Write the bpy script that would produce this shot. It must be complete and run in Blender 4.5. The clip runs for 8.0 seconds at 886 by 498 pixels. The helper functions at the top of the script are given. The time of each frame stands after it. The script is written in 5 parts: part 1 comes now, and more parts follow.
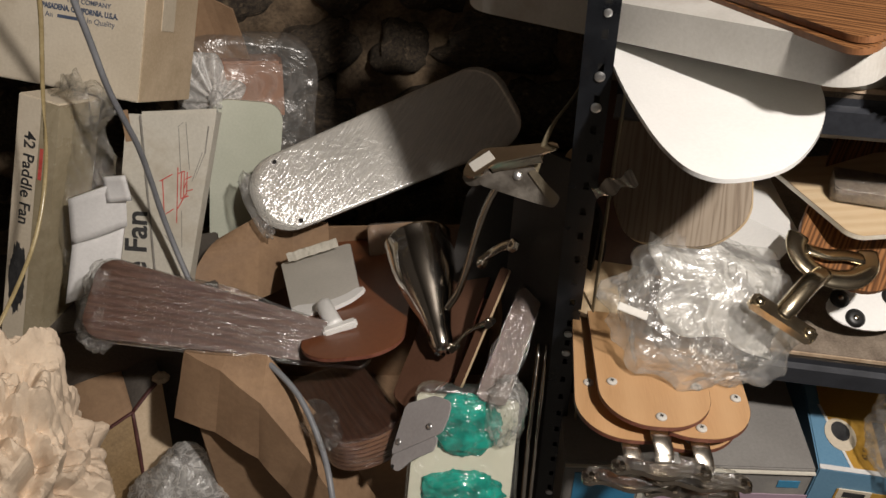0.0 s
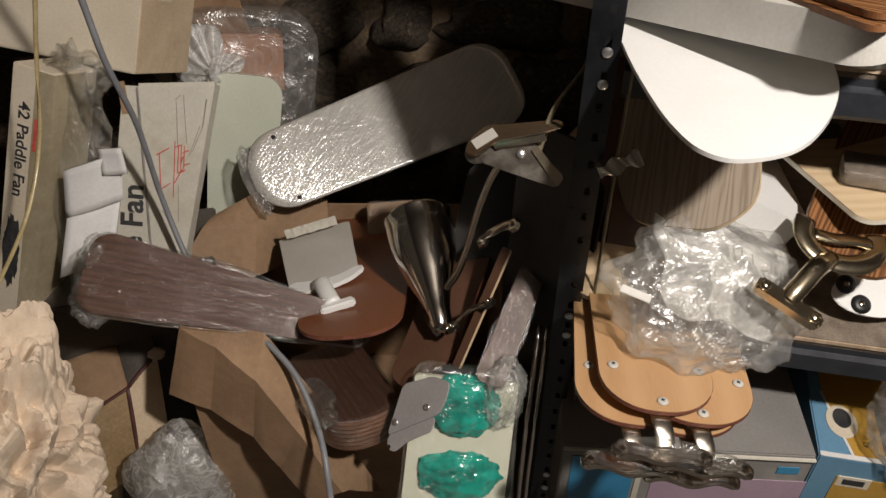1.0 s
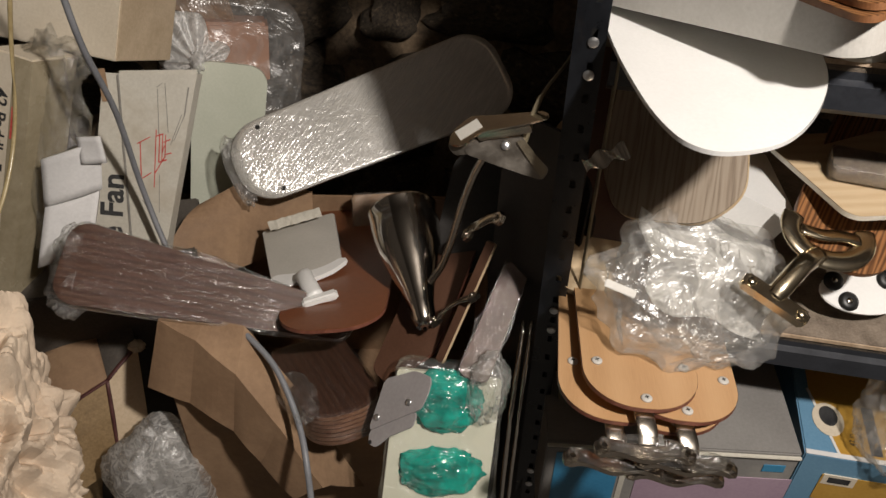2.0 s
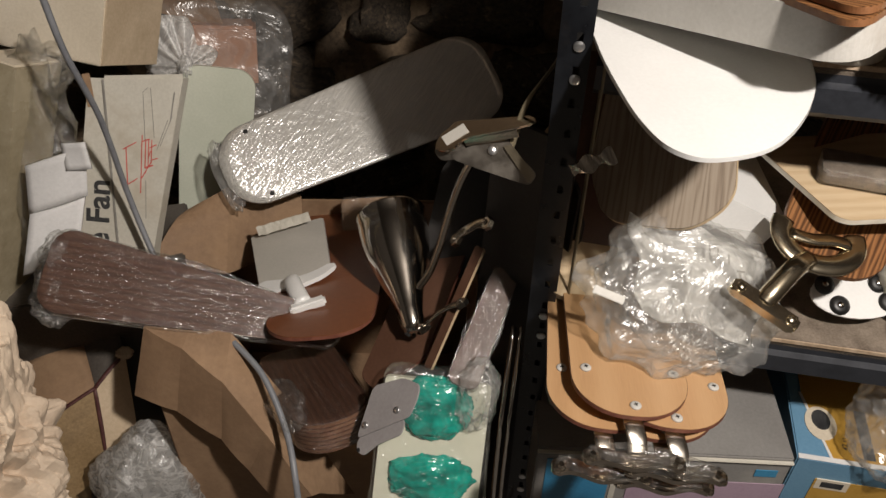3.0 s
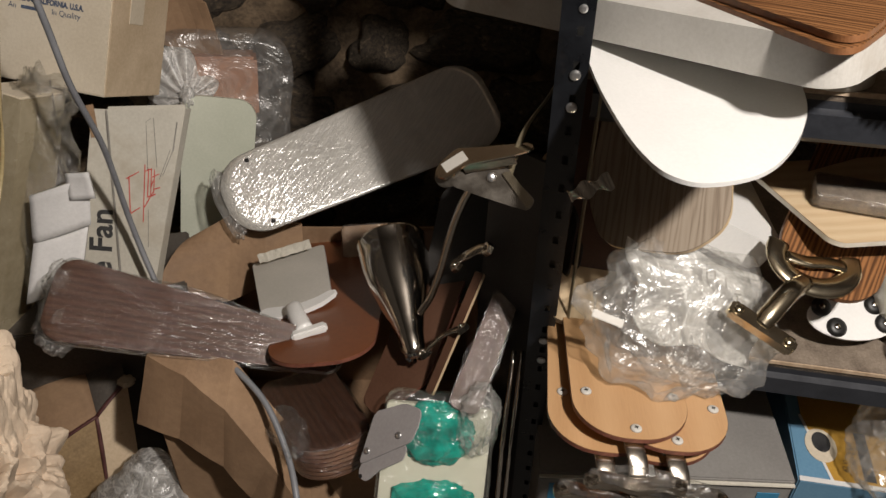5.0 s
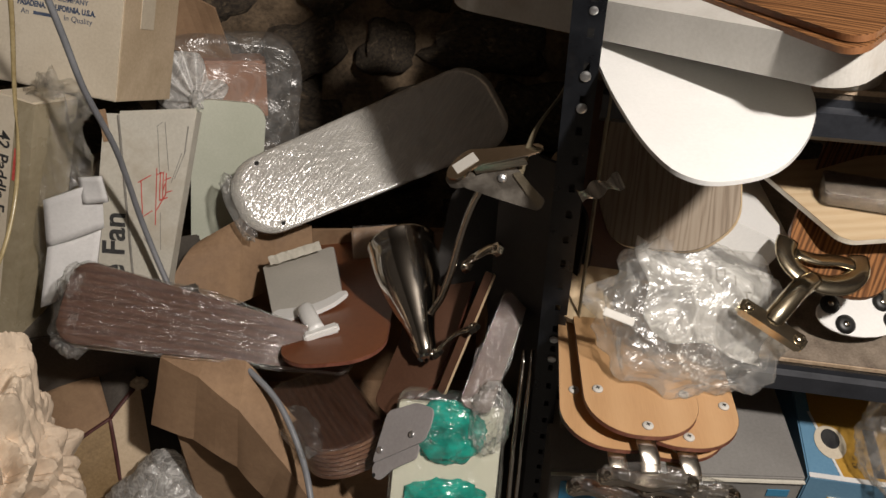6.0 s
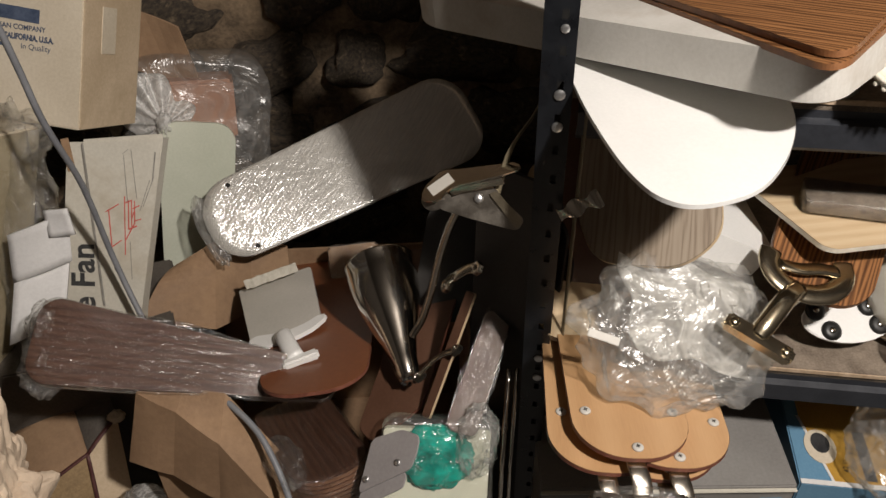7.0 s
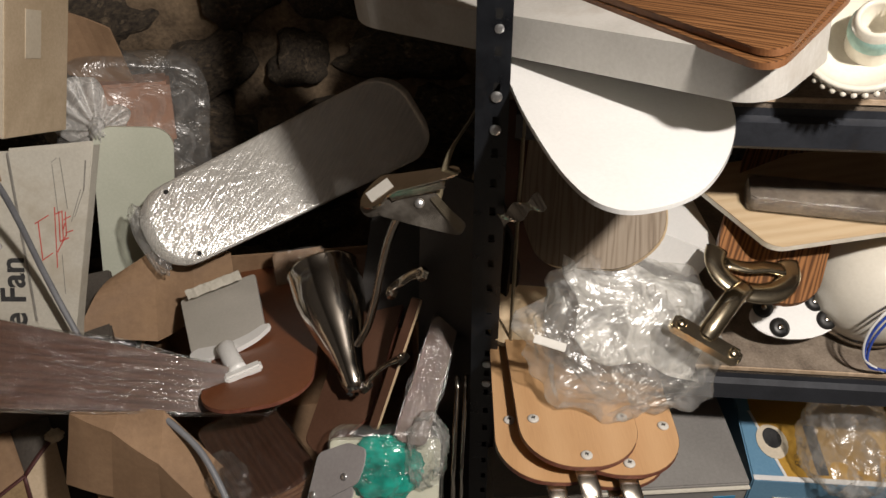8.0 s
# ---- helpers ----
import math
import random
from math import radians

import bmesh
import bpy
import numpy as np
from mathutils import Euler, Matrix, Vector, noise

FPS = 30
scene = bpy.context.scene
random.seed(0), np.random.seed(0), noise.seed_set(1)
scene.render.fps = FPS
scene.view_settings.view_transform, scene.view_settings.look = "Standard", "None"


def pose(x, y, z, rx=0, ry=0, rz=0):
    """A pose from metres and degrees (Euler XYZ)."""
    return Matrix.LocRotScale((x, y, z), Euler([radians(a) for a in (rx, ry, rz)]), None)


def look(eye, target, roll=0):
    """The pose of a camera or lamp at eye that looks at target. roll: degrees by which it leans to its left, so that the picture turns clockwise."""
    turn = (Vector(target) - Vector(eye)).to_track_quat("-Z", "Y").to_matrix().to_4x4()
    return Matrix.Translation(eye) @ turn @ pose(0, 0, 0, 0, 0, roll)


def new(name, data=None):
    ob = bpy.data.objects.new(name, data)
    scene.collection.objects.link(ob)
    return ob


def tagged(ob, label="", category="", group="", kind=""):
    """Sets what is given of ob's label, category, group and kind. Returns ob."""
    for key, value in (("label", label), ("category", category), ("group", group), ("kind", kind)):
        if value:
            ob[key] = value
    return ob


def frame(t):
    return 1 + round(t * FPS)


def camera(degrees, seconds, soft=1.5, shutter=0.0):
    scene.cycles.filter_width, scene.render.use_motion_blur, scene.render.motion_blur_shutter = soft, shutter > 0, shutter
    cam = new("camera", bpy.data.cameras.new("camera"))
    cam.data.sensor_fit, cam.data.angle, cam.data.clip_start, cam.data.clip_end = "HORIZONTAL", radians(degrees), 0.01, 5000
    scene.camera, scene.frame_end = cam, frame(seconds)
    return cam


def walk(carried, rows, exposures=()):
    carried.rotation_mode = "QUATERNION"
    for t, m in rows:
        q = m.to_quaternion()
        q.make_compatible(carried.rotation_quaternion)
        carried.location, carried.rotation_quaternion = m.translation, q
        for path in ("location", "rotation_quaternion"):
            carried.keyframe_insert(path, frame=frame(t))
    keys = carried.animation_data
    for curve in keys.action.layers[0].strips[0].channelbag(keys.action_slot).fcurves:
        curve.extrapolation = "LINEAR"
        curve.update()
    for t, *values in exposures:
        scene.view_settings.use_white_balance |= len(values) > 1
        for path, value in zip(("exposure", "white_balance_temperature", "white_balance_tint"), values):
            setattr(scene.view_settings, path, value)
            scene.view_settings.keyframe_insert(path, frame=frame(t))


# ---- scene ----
cam = camera(56.6, 8.0)
PATH = [
    (0, (0.016, 0.026, 1.37), (0.001, 1.56, 0.086), -0.9),
    (0.5, (0.011, 0.034, 1.357), (-0.014, 1.547, 0.049), -0.4),
    (1, (0.015, 0.038, 1.356), (0.001, 1.542, 0.037), 0.0),
    (1.5, (0.02, 0.042, 1.346), (0.021, 1.537, 0.018), 0.9),
    (3, (0.038, 0.063, 1.343), (0.05, 1.556, 0.013), 0.8),
    (3.5, (0.04, 0.061, 1.345), (0.056, 1.566, 0.029), 0.7),
    (4, (0.04, 0.059, 1.346), (0.06, 1.577, 0.044), 0.5),
    (5.5, (0.031, 0.049, 1.353), (0.04, 1.587, 0.075), 0.2),
    (6, (0.026, 0.045, 1.355), (0.033, 1.583, 0.077), -0.2),
    (6.5, (0.025, 0.061, 1.354), (0.045, 1.595, 0.071), -0.7),
    (7, (0.03, 0.083, 1.364), (0.084, 1.615, 0.08), -1.5),
    (7.5, (0.044, 0.101, 1.362), (0.142, 1.627, 0.074), -1.6),
    (8, (0.056, 0.113, 1.357), (0.2, 1.628, 0.058), -0.8),
]
walk(cam, [(t, look(eye, target, roll)) for t, eye, target, roll in PATH])


# ---- light ----
world = bpy.data.worlds.new("basement_air")
scene.world = world
world.use_nodes = True
world.node_tree.nodes["Background"].inputs[0].default_value = (1.0, 0.9, 0.8, 1)
world.node_tree.nodes["Background"].inputs[1].default_value = 0.004
bulb = bpy.data.lights.new("bare_bulb_light", "POINT")
bulb.energy, bulb.color, bulb.shadow_soft_size = 132.0, (1.0, 0.92, 0.845), 0.042
new("bare_bulb_light", bulb).matrix_world = pose(0.62, -0.12, 2.03)
scene.view_settings.exposure = 0.0


# ---- material builders ----
def nodes_of(name):
    m = bpy.data.materials.new(name)
    m.use_nodes = True
    t = m.node_tree
    t.nodes.clear()
    return m, t


def add(t, kind, **values):
    n = t.nodes.new(kind)
    for key, value in values.items():
        if key in n.inputs:
            n.inputs[key].default_value = value
    return n


def ramp_of(t, fac, stops):
    r = t.nodes.new("ShaderNodeValToRGB")
    while len(r.color_ramp.elements) < len(stops):
        r.color_ramp.elements.new(0.5)
    for e, (p, c) in zip(r.color_ramp.elements, stops):
        e.position, e.color = p, (*c, 1) if len(c) == 3 else c
    t.links.new(fac, r.inputs[0])
    return r.outputs[0]


def place_of(t, stretch, turn=0.0):
    """Object coordinates, turned about local z and then stretched."""
    co = t.nodes.new("ShaderNodeTexCoord")
    out = co.outputs["Object"]
    if turn:
        rt = add(t, "ShaderNodeMapping", Rotation=(0, 0, radians(turn)))
        t.links.new(out, rt.inputs[0])
        out = rt.outputs[0]
    mp = add(t, "ShaderNodeMapping", Scale=stretch)
    t.links.new(out, mp.inputs[0])
    return mp.outputs[0]


def facets(t, at, scale, strength, base):
    """Flat crushed facets: every cell tilts its own way. Returns the bump node."""
    cell = add(t, "ShaderNodeTexVoronoi", Scale=scale)
    t.links.new(at, cell.inputs["Vector"])
    rel = t.nodes.new("ShaderNodeVectorMath")
    rel.operation = "SUBTRACT"
    t.links.new(at, rel.inputs[0])
    t.links.new(cell.outputs["Position"], rel.inputs[1])
    tilt = t.nodes.new("ShaderNodeVectorMath")
    tilt.operation = "SUBTRACT"
    tilt.inputs[1].default_value = (0.5, 0.5, 0.5)
    t.links.new(cell.outputs["Color"], tilt.inputs[0])
    dot = t.nodes.new("ShaderNodeVectorMath")
    dot.operation = "DOT_PRODUCT"
    t.links.new(rel.outputs[0], dot.inputs[0])
    t.links.new(tilt.outputs[0], dot.inputs[1])
    b = add(t, "ShaderNodeBump", Strength=strength, Distance=1.0)
    t.links.new(dot.outputs["Value"], b.inputs["Height"])
    t.links.new(base.outputs[0], b.inputs["Normal"])
    return b


def surface(name, dark, light, scale=18.0, rough=0.55, metal=0.0, bump=0.15, grain=220.0, stretch=(1, 1, 1), stain=None, coat=0.0, spread=0.12, crush=0.0):
    """A rough everyday surface: blotches, fine grain, an optional stain and a fine relief."""
    m, t = nodes_of(name)
    at = place_of(t, stretch)
    big = add(t, "ShaderNodeTexNoise", Scale=scale, Detail=5.0, Roughness=0.6)
    fine = add(t, "ShaderNodeTexNoise", Scale=grain, Detail=3.0, Roughness=0.7)
    for n in (big, fine):
        t.links.new(at, n.inputs["Vector"])
    mix = add(t, "ShaderNodeMath")
    mix.operation = "MULTIPLY_ADD"
    mix.inputs[1].default_value = 0.35
    t.links.new(fine.outputs[0], mix.inputs[0])
    half = add(t, "ShaderNodeMath")
    half.operation = "MULTIPLY"
    half.inputs[1].default_value = 0.65
    t.links.new(big.outputs[0], half.inputs[0])
    t.links.new(half.outputs[0], mix.inputs[2])
    col = ramp_of(t, mix.outputs[0], [(0.5 - spread, dark), (0.5 + spread, light)])
    if stain:
        spot = add(t, "ShaderNodeTexNoise", Scale=scale * 0.45, Detail=6.0, Roughness=0.7)
        t.links.new(at, spot.inputs["Vector"])
        f = ramp_of(t, spot.outputs[0], [(0.56, (0, 0, 0)), (0.68, (0.75, 0.75, 0.75))])
        mx = t.nodes.new("ShaderNodeMix")
        mx.data_type = "RGBA"
        t.links.new(f, mx.inputs[0])
        t.links.new(col, mx.inputs[6])
        mx.inputs[7].default_value = (*stain, 1)
        col = mx.outputs[2]
    p = add(t, "ShaderNodeBsdfPrincipled", Metallic=metal)
    p.inputs["Coat Weight"].default_value = coat
    t.links.new(col, p.inputs["Base Color"])
    rr = ramp_of(t, big.outputs[0], [(0.3, (rough * 0.8,) * 3), (0.7, (min(1, rough * 1.25),) * 3)])
    t.links.new(rr, p.inputs["Roughness"])
    b = add(t, "ShaderNodeBump", Strength=bump, Distance=0.002)
    t.links.new(mix.outputs[0], b.inputs["Height"])
    if crush:
        bend = add(t, "ShaderNodeTexNoise", Scale=crush * 0.5, Detail=2.0)
        t.links.new(at, bend.inputs["Vector"])
        mixv = t.nodes.new("ShaderNodeVectorMath")
        mixv.operation = "MULTIPLY_ADD"
        mixv.inputs[1].default_value = (0.07, 0.07, 0.07)
        t.links.new(bend.outputs["Color"], mixv.inputs[0])
        t.links.new(at, mixv.inputs[2])
        cells = add(t, "ShaderNodeTexVoronoi", Scale=crush * 0.8)
        cells.feature = "DISTANCE_TO_EDGE"
        t.links.new(mixv.outputs[0], cells.inputs["Vector"])
        fold = add(t, "ShaderNodeBump", Strength=0.3, Distance=0.012)
        t.links.new(cells.outputs["Distance"], fold.inputs["Height"])
        t.links.new(b.outputs[0], fold.inputs["Normal"])
        b = facets(t, mixv.outputs[0], crush * 2.3, 0.2, fold)
    t.links.new(b.outputs[0], p.inputs["Normal"])
    o = t.nodes.new("ShaderNodeOutputMaterial")
    t.links.new(p.outputs[0], o.inputs[0])
    return m


def wood(name, dark, mid, light, bands=60.0, along=(1.0, 9.0, 9.0), rough=0.42, twist=6.0, lines=0.5):
    """Veneer with its grain along the local x axis."""
    m, t = nodes_of(name)
    at = place_of(t, along)
    wave = add(t, "ShaderNodeTexWave", Scale=bands / 10.0, Distortion=twist, Detail=3.0)
    wave.inputs["Detail Scale"].default_value = 1.4
    wave.bands_direction = "Y"
    pore = add(t, "ShaderNodeTexNoise", Scale=38.0, Detail=5.0, Roughness=0.7)
    t.links.new(at, wave.inputs["Vector"])
    st = place_of(t, (along[0] * 0.8, along[1] * 2.5, along[2]))
    t.links.new(st, pore.inputs["Vector"])
    a = add(t, "ShaderNodeMath")
    a.operation = "MULTIPLY"
    a.inputs[1].default_value = lines
    t.links.new(wave.outputs["Fac"], a.inputs[0])
    c = add(t, "ShaderNodeMath")
    c.operation = "MULTIPLY_ADD"
    c.inputs[1].default_value = 1 - lines
    t.links.new(pore.outputs[0], c.inputs[0])
    t.links.new(a.outputs[0], c.inputs[2])
    col = ramp_of(t, c.outputs[0], [(0.15, dark), (0.45, mid), (0.8, light)])
    p = add(t, "ShaderNodeBsdfPrincipled", Roughness=rough)
    t.links.new(col, p.inputs["Base Color"])
    b = add(t, "ShaderNodeBump", Strength=0.12, Distance=0.001)
    t.links.new(c.outputs[0], b.inputs["Height"])
    t.links.new(b.outputs[0], p.inputs["Normal"])
    o = t.nodes.new("ShaderNodeOutputMaterial")
    t.links.new(p.outputs[0], o.inputs[0])
    return m


def film_material(name, haze=0.12, gloss=0.09, rough=0.16, scale=60.0, stretch=(1, 1, 1), tint=(0.97, 0.97, 0.96), deep=0.012, rim=0.25, fine=0.35, turn=0.0, swirl=1.0):
    """Clear crinkled plastic: see-through, a little milky, with sharp folded glints."""
    m, t = nodes_of(name)
    at = place_of(t, stretch, turn)
    big = add(t, "ShaderNodeTexNoise", Scale=scale, Detail=4.0, Roughness=0.6, Distortion=swirl)
    t.links.new(at, big.inputs["Vector"])
    # fold lines: the noise folded over at its middle
    off = add(t, "ShaderNodeMath")
    off.operation = "SUBTRACT"
    off.inputs[1].default_value = 0.5
    t.links.new(big.outputs[0], off.inputs[0])
    fold = add(t, "ShaderNodeMath")
    fold.operation = "ABSOLUTE"
    t.links.new(off.outputs[0], fold.inputs[0])
    small = add(t, "ShaderNodeTexNoise", Scale=scale * 2.7, Detail=3.0, Roughness=0.6, Distortion=0.8 * swirl)
    t.links.new(at, small.inputs["Vector"])
    both = add(t, "ShaderNodeMath")
    both.operation = "MULTIPLY_ADD"
    both.inputs[1].default_value = fine
    t.links.new(small.outputs[0], both.inputs[0])
    t.links.new(fold.outputs[0], both.inputs[2])
    b = add(t, "ShaderNodeBump", Strength=1.0, Distance=deep)
    t.links.new(both.outputs[0], b.inputs["Height"])
    clear = add(t, "ShaderNodeBsdfTransparent", Color=(*tint, 1))
    milk = add(t, "ShaderNodeBsdfDiffuse", Color=(0.88, 0.87, 0.85, 1))
    shine = add(t, "ShaderNodeBsdfGlossy", Roughness=rough, Color=(1, 1, 1, 1))
    glow = add(t, "ShaderNodeBsdfTranslucent", Color=(0.88, 0.87, 0.85, 1))
    for n in (milk, shine):
        t.links.new(b.outputs[0], n.inputs["Normal"])
    soft = add(t, "ShaderNodeMixShader")
    t.links.new(milk.outputs[0], soft.inputs[1])
    t.links.new(glow.outputs[0], soft.inputs[2])
    hz = ramp_of(t, fold.outputs[0], [(0.0, (min(1, haze * 2.2),) * 3), (0.06, (haze,) * 3), (0.22, (haze * 0.55,) * 3)])
    one = t.nodes.new("ShaderNodeMixShader")
    t.links.new(hz, one.inputs[0])
    t.links.new(clear.outputs[0], one.inputs[1])
    t.links.new(soft.outputs[0], one.inputs[2])
    fr = add(t, "ShaderNodeFresnel", IOR=1.45)
    k = add(t, "ShaderNodeMath")
    k.operation = "MULTIPLY_ADD"
    k.inputs[1].default_value, k.inputs[2].default_value = rim, gloss
    t.links.new(fr.outputs[0], k.inputs[0])
    two = t.nodes.new("ShaderNodeMixShader")
    t.links.new(k.outputs[0], two.inputs[0])
    t.links.new(one.outputs[0], two.inputs[1])
    t.links.new(shine.outputs[0], two.inputs[2])
    o = t.nodes.new("ShaderNodeOutputMaterial")
    t.links.new(two.outputs[0], o.inputs[0])
    return m


# ---- materials ----
M_STONE = surface("dark_field_stone", (0.012, 0.009, 0.007), (0.1, 0.076, 0.052), 12, 0.9, bump=1.0, grain=110, stain=(0.24, 0.18, 0.115))
M_MORTAR = surface("sandy_mortar", (0.03, 0.021, 0.014), (0.3, 0.215, 0.135), 9, 0.95, bump=1.0, grain=110, stain=(0.03, 0.024, 0.018), spread=0.16)
M_FLOOR = surface("old_concrete", (0.06, 0.054, 0.048), (0.13, 0.118, 0.105), 6, 0.85, bump=0.4)
# Near-black on purpose: keeps bounced light out of the shadows.
M_ROOM = surface("dark_low_bounce_wall", (0.03, 0.025, 0.02), (0.052, 0.043, 0.035), 4, 0.9)
M_STEEL = surface("black_painted_steel", (0.004, 0.0045, 0.006), (0.011, 0.0125, 0.0155), 25, 0.3, bump=0.1, stain=(0.022, 0.016, 0.012))
# Same shelf steel, made lighter for the light caught on beam faces.
M_STEEL_LIT = surface("steel_beam_lit_tone", (0.02, 0.022, 0.027), (0.034, 0.037, 0.045), 18, 0.4, bump=0.1, stain=(0.03, 0.024, 0.02))
M_BOARD = surface("dusty_board_and_shaded_pack", (0.13, 0.1, 0.075), (0.27, 0.22, 0.17), 30, 0.9, bump=0.3, grain=300, stain=(0.08, 0.06, 0.045))
M_BOARD_EDGE = surface("raw_board_edge", (0.35, 0.25, 0.16), (0.55, 0.42, 0.3), 60, 0.9)
M_RIVET = surface("zinc_bolt_head", (0.55, 0.55, 0.55), (0.8, 0.8, 0.8), 80, 0.35, metal=0.9, bump=0.1)
M_CARD = surface("brown_corrugated_cardboard", (0.25, 0.155, 0.09), (0.345, 0.222, 0.13), 10, 0.8, bump=0.12, grain=90, stretch=(1, 1, 1), stain=(0.24, 0.145, 0.08))
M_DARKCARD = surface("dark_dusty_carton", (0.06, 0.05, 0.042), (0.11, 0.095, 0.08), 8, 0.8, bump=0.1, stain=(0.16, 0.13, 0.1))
M_CREAM = surface("cream_printed_carton", (0.6, 0.52, 0.4), (0.74, 0.66, 0.53), 5, 0.6, bump=0.06, stain=(0.5, 0.4, 0.27))
M_TANSIDE = surface("tan_carton_side", (0.5, 0.385, 0.255), (0.64, 0.51, 0.36), 7, 0.65, bump=0.08, stain=(0.42, 0.31, 0.19))
M_GREYBOX = surface("greyed_white_carton", (0.5, 0.47, 0.4), (0.63, 0.6, 0.52), 6, 0.65, bump=0.06, stain=(0.42, 0.36, 0.27))
M_TAPE = surface("aged_packing_tape", (0.3, 0.25, 0.16), (0.42, 0.36, 0.25), 9, 0.25, bump=0.25, grain=60)
M_INK = surface("black_print", (0.02, 0.02, 0.022), (0.05, 0.05, 0.05), 60, 0.6)
M_BLUEINK = surface("faded_blue_print", (0.05, 0.07, 0.12), (0.1, 0.13, 0.2), 60, 0.6)
M_REDINK = surface("red_print", (0.5, 0.06, 0.05), (0.65, 0.12, 0.1), 60, 0.6)
M_GREYINK = surface("grey_line_print", (0.2, 0.19, 0.17), (0.32, 0.3, 0.27), 60, 0.6)
M_MINT = surface("pale_mint_enamel", (0.55, 0.58, 0.47), (0.66, 0.68, 0.57), 4, 0.45, bump=0.05)
M_WHITE = surface("white_enamel", (0.74, 0.735, 0.715), (0.82, 0.815, 0.795), 5, 0.34, bump=0.04)
M_OLDWHITE = surface("scuffed_white_paint", (0.48, 0.46, 0.42), (0.6, 0.58, 0.54), 8, 0.55, bump=0.15, stain=(0.42, 0.37, 0.31))
M_GREYWHITE = surface("dull_white_blade", (0.48, 0.46, 0.41), (0.58, 0.55, 0.5), 6, 0.5, bump=0.06)
M_SILVER = surface("pearly_grey_blade", (0.66, 0.64, 0.6), (0.78, 0.76, 0.72), 8, 0.34, metal=0.0, bump=0.05)
M_OAK = wood("golden_oak_veneer", (0.03, 0.012, 0.005), (0.18, 0.077, 0.029), (0.31, 0.143, 0.055), 62, along=(0.5, 9.0, 9.0), twist=9.0, lines=0.5)
M_OAKEDGE = surface("oak_edge_band", (0.17, 0.07, 0.028), (0.28, 0.125, 0.052), 40, 0.45, bump=0.05)
M_MAPLE = wood("light_maple_veneer", (0.44, 0.25, 0.12), (0.52, 0.31, 0.155), (0.58, 0.36, 0.19), 8, rough=0.35, lines=0.25)
M_ASH = wood("limed_grey_ash_veneer", (0.2, 0.15, 0.11), (0.38, 0.31, 0.24), (0.43, 0.36, 0.285), 60, along=(0.4, 6.0, 6.0), twist=14.0, rough=0.5, lines=0.38)
M_BEIGE = wood("beige_maple_veneer", (0.5, 0.36, 0.21), (0.6, 0.45, 0.28), (0.66, 0.52, 0.34), 20, lines=0.3)
M_WALNUT = wood("walnut_brown_veneer", (0.05, 0.02, 0.011), (0.085, 0.036, 0.021), (0.12, 0.055, 0.033), 34, rough=0.35, lines=0.4)
M_STACKEDGE = surface("sawn_brown_edge", (0.15, 0.07, 0.038), (0.24, 0.12, 0.068), 30, 0.5, bump=0.1)
M_LEATHER = surface("rust_brown_lacquer", (0.145, 0.048, 0.018), (0.19, 0.066, 0.026), 4, 0.34, bump=0.03, grain=100)
M_DARKBROWN = surface("dark_brown_lacquer", (0.075, 0.036, 0.022), (0.11, 0.055, 0.034), 5, 0.4, bump=0.04)
M_EDGE = surface("dark_reddish_edge", (0.12, 0.04, 0.025), (0.22, 0.08, 0.05), 50, 0.5)
M_PALEEDGE = surface("pale_edge_band", (0.62, 0.56, 0.46), (0.75, 0.7, 0.6), 50, 0.5)
M_CHROME = surface("polished_nickel", (0.64, 0.605, 0.55), (0.74, 0.70, 0.64), 12, 0.13, metal=1.0, bump=0.02)
M_CLIP = surface("worn_nickel_plate", (0.46, 0.41, 0.35), (0.62, 0.57, 0.5), 30, 0.2, metal=1.0, bump=0.04)
M_BRASS = surface("antique_brass_plate", (0.62, 0.53, 0.38), (0.74, 0.65, 0.49), 14, 0.2, metal=1.0, bump=0.04)
M_GUNMETAL = surface("lilac_grey_painted_steel", (0.3, 0.28, 0.28), (0.38, 0.36, 0.36), 7, 0.42, bump=0.04)
M_DARKGREY = surface("charcoal_blade", (0.024, 0.022, 0.021), (0.04, 0.037, 0.035), 7, 0.45, bump=0.05)
M_TEAL = surface("teal_glass_paint", (0.0, 0.13, 0.1), (0.005, 0.42, 0.33), 34, 0.1, bump=0.6, grain=90, coat=0.6)
M_PANEL = surface("ivory_panel", (0.6, 0.6, 0.48), (0.7, 0.69, 0.57), 8, 0.35, bump=0.05)
M_CABLE = surface("grey_vinyl_cable", (0.16, 0.165, 0.18), (0.22, 0.225, 0.24), 20, 0.4, bump=0.05)
M_CORD = surface("clear_gold_lamp_cord", (0.3, 0.23, 0.11), (0.46, 0.37, 0.2), 20, 0.25, bump=0.05)
M_STRAP = surface("tan_strapping", (0.2, 0.17, 0.11), (0.32, 0.27, 0.18), 30, 0.45)
M_KRAFT = surface("crumpled_kraft_paper", (0.58, 0.46, 0.345), (0.72, 0.59, 0.45), 9, 0.85, bump=0.15, grain=120, crush=16.0)
M_WHITEPAPER = surface("white_packing_paper", (0.66, 0.65, 0.64), (0.8, 0.79, 0.78), 9, 0.7, bump=0.1)
M_MAROON = surface("maroon_trim", (0.06, 0.02, 0.02), (0.11, 0.04, 0.035), 40, 0.5)
M_BOOK = surface("stained_tan_cover", (0.2, 0.13, 0.06), (0.36, 0.25, 0.13), 9, 0.5, stain=(0.1, 0.06, 0.03))
M_GREYTOP = surface("grey_carton_top", (0.2, 0.19, 0.18), (0.27, 0.26, 0.245), 5, 0.6, bump=0.06, stain=(0.4, 0.38, 0.34))
M_BLUE = surface("sky_blue_print", (0.12, 0.26, 0.4), (0.17, 0.33, 0.47), 6, 0.45, bump=0.03)
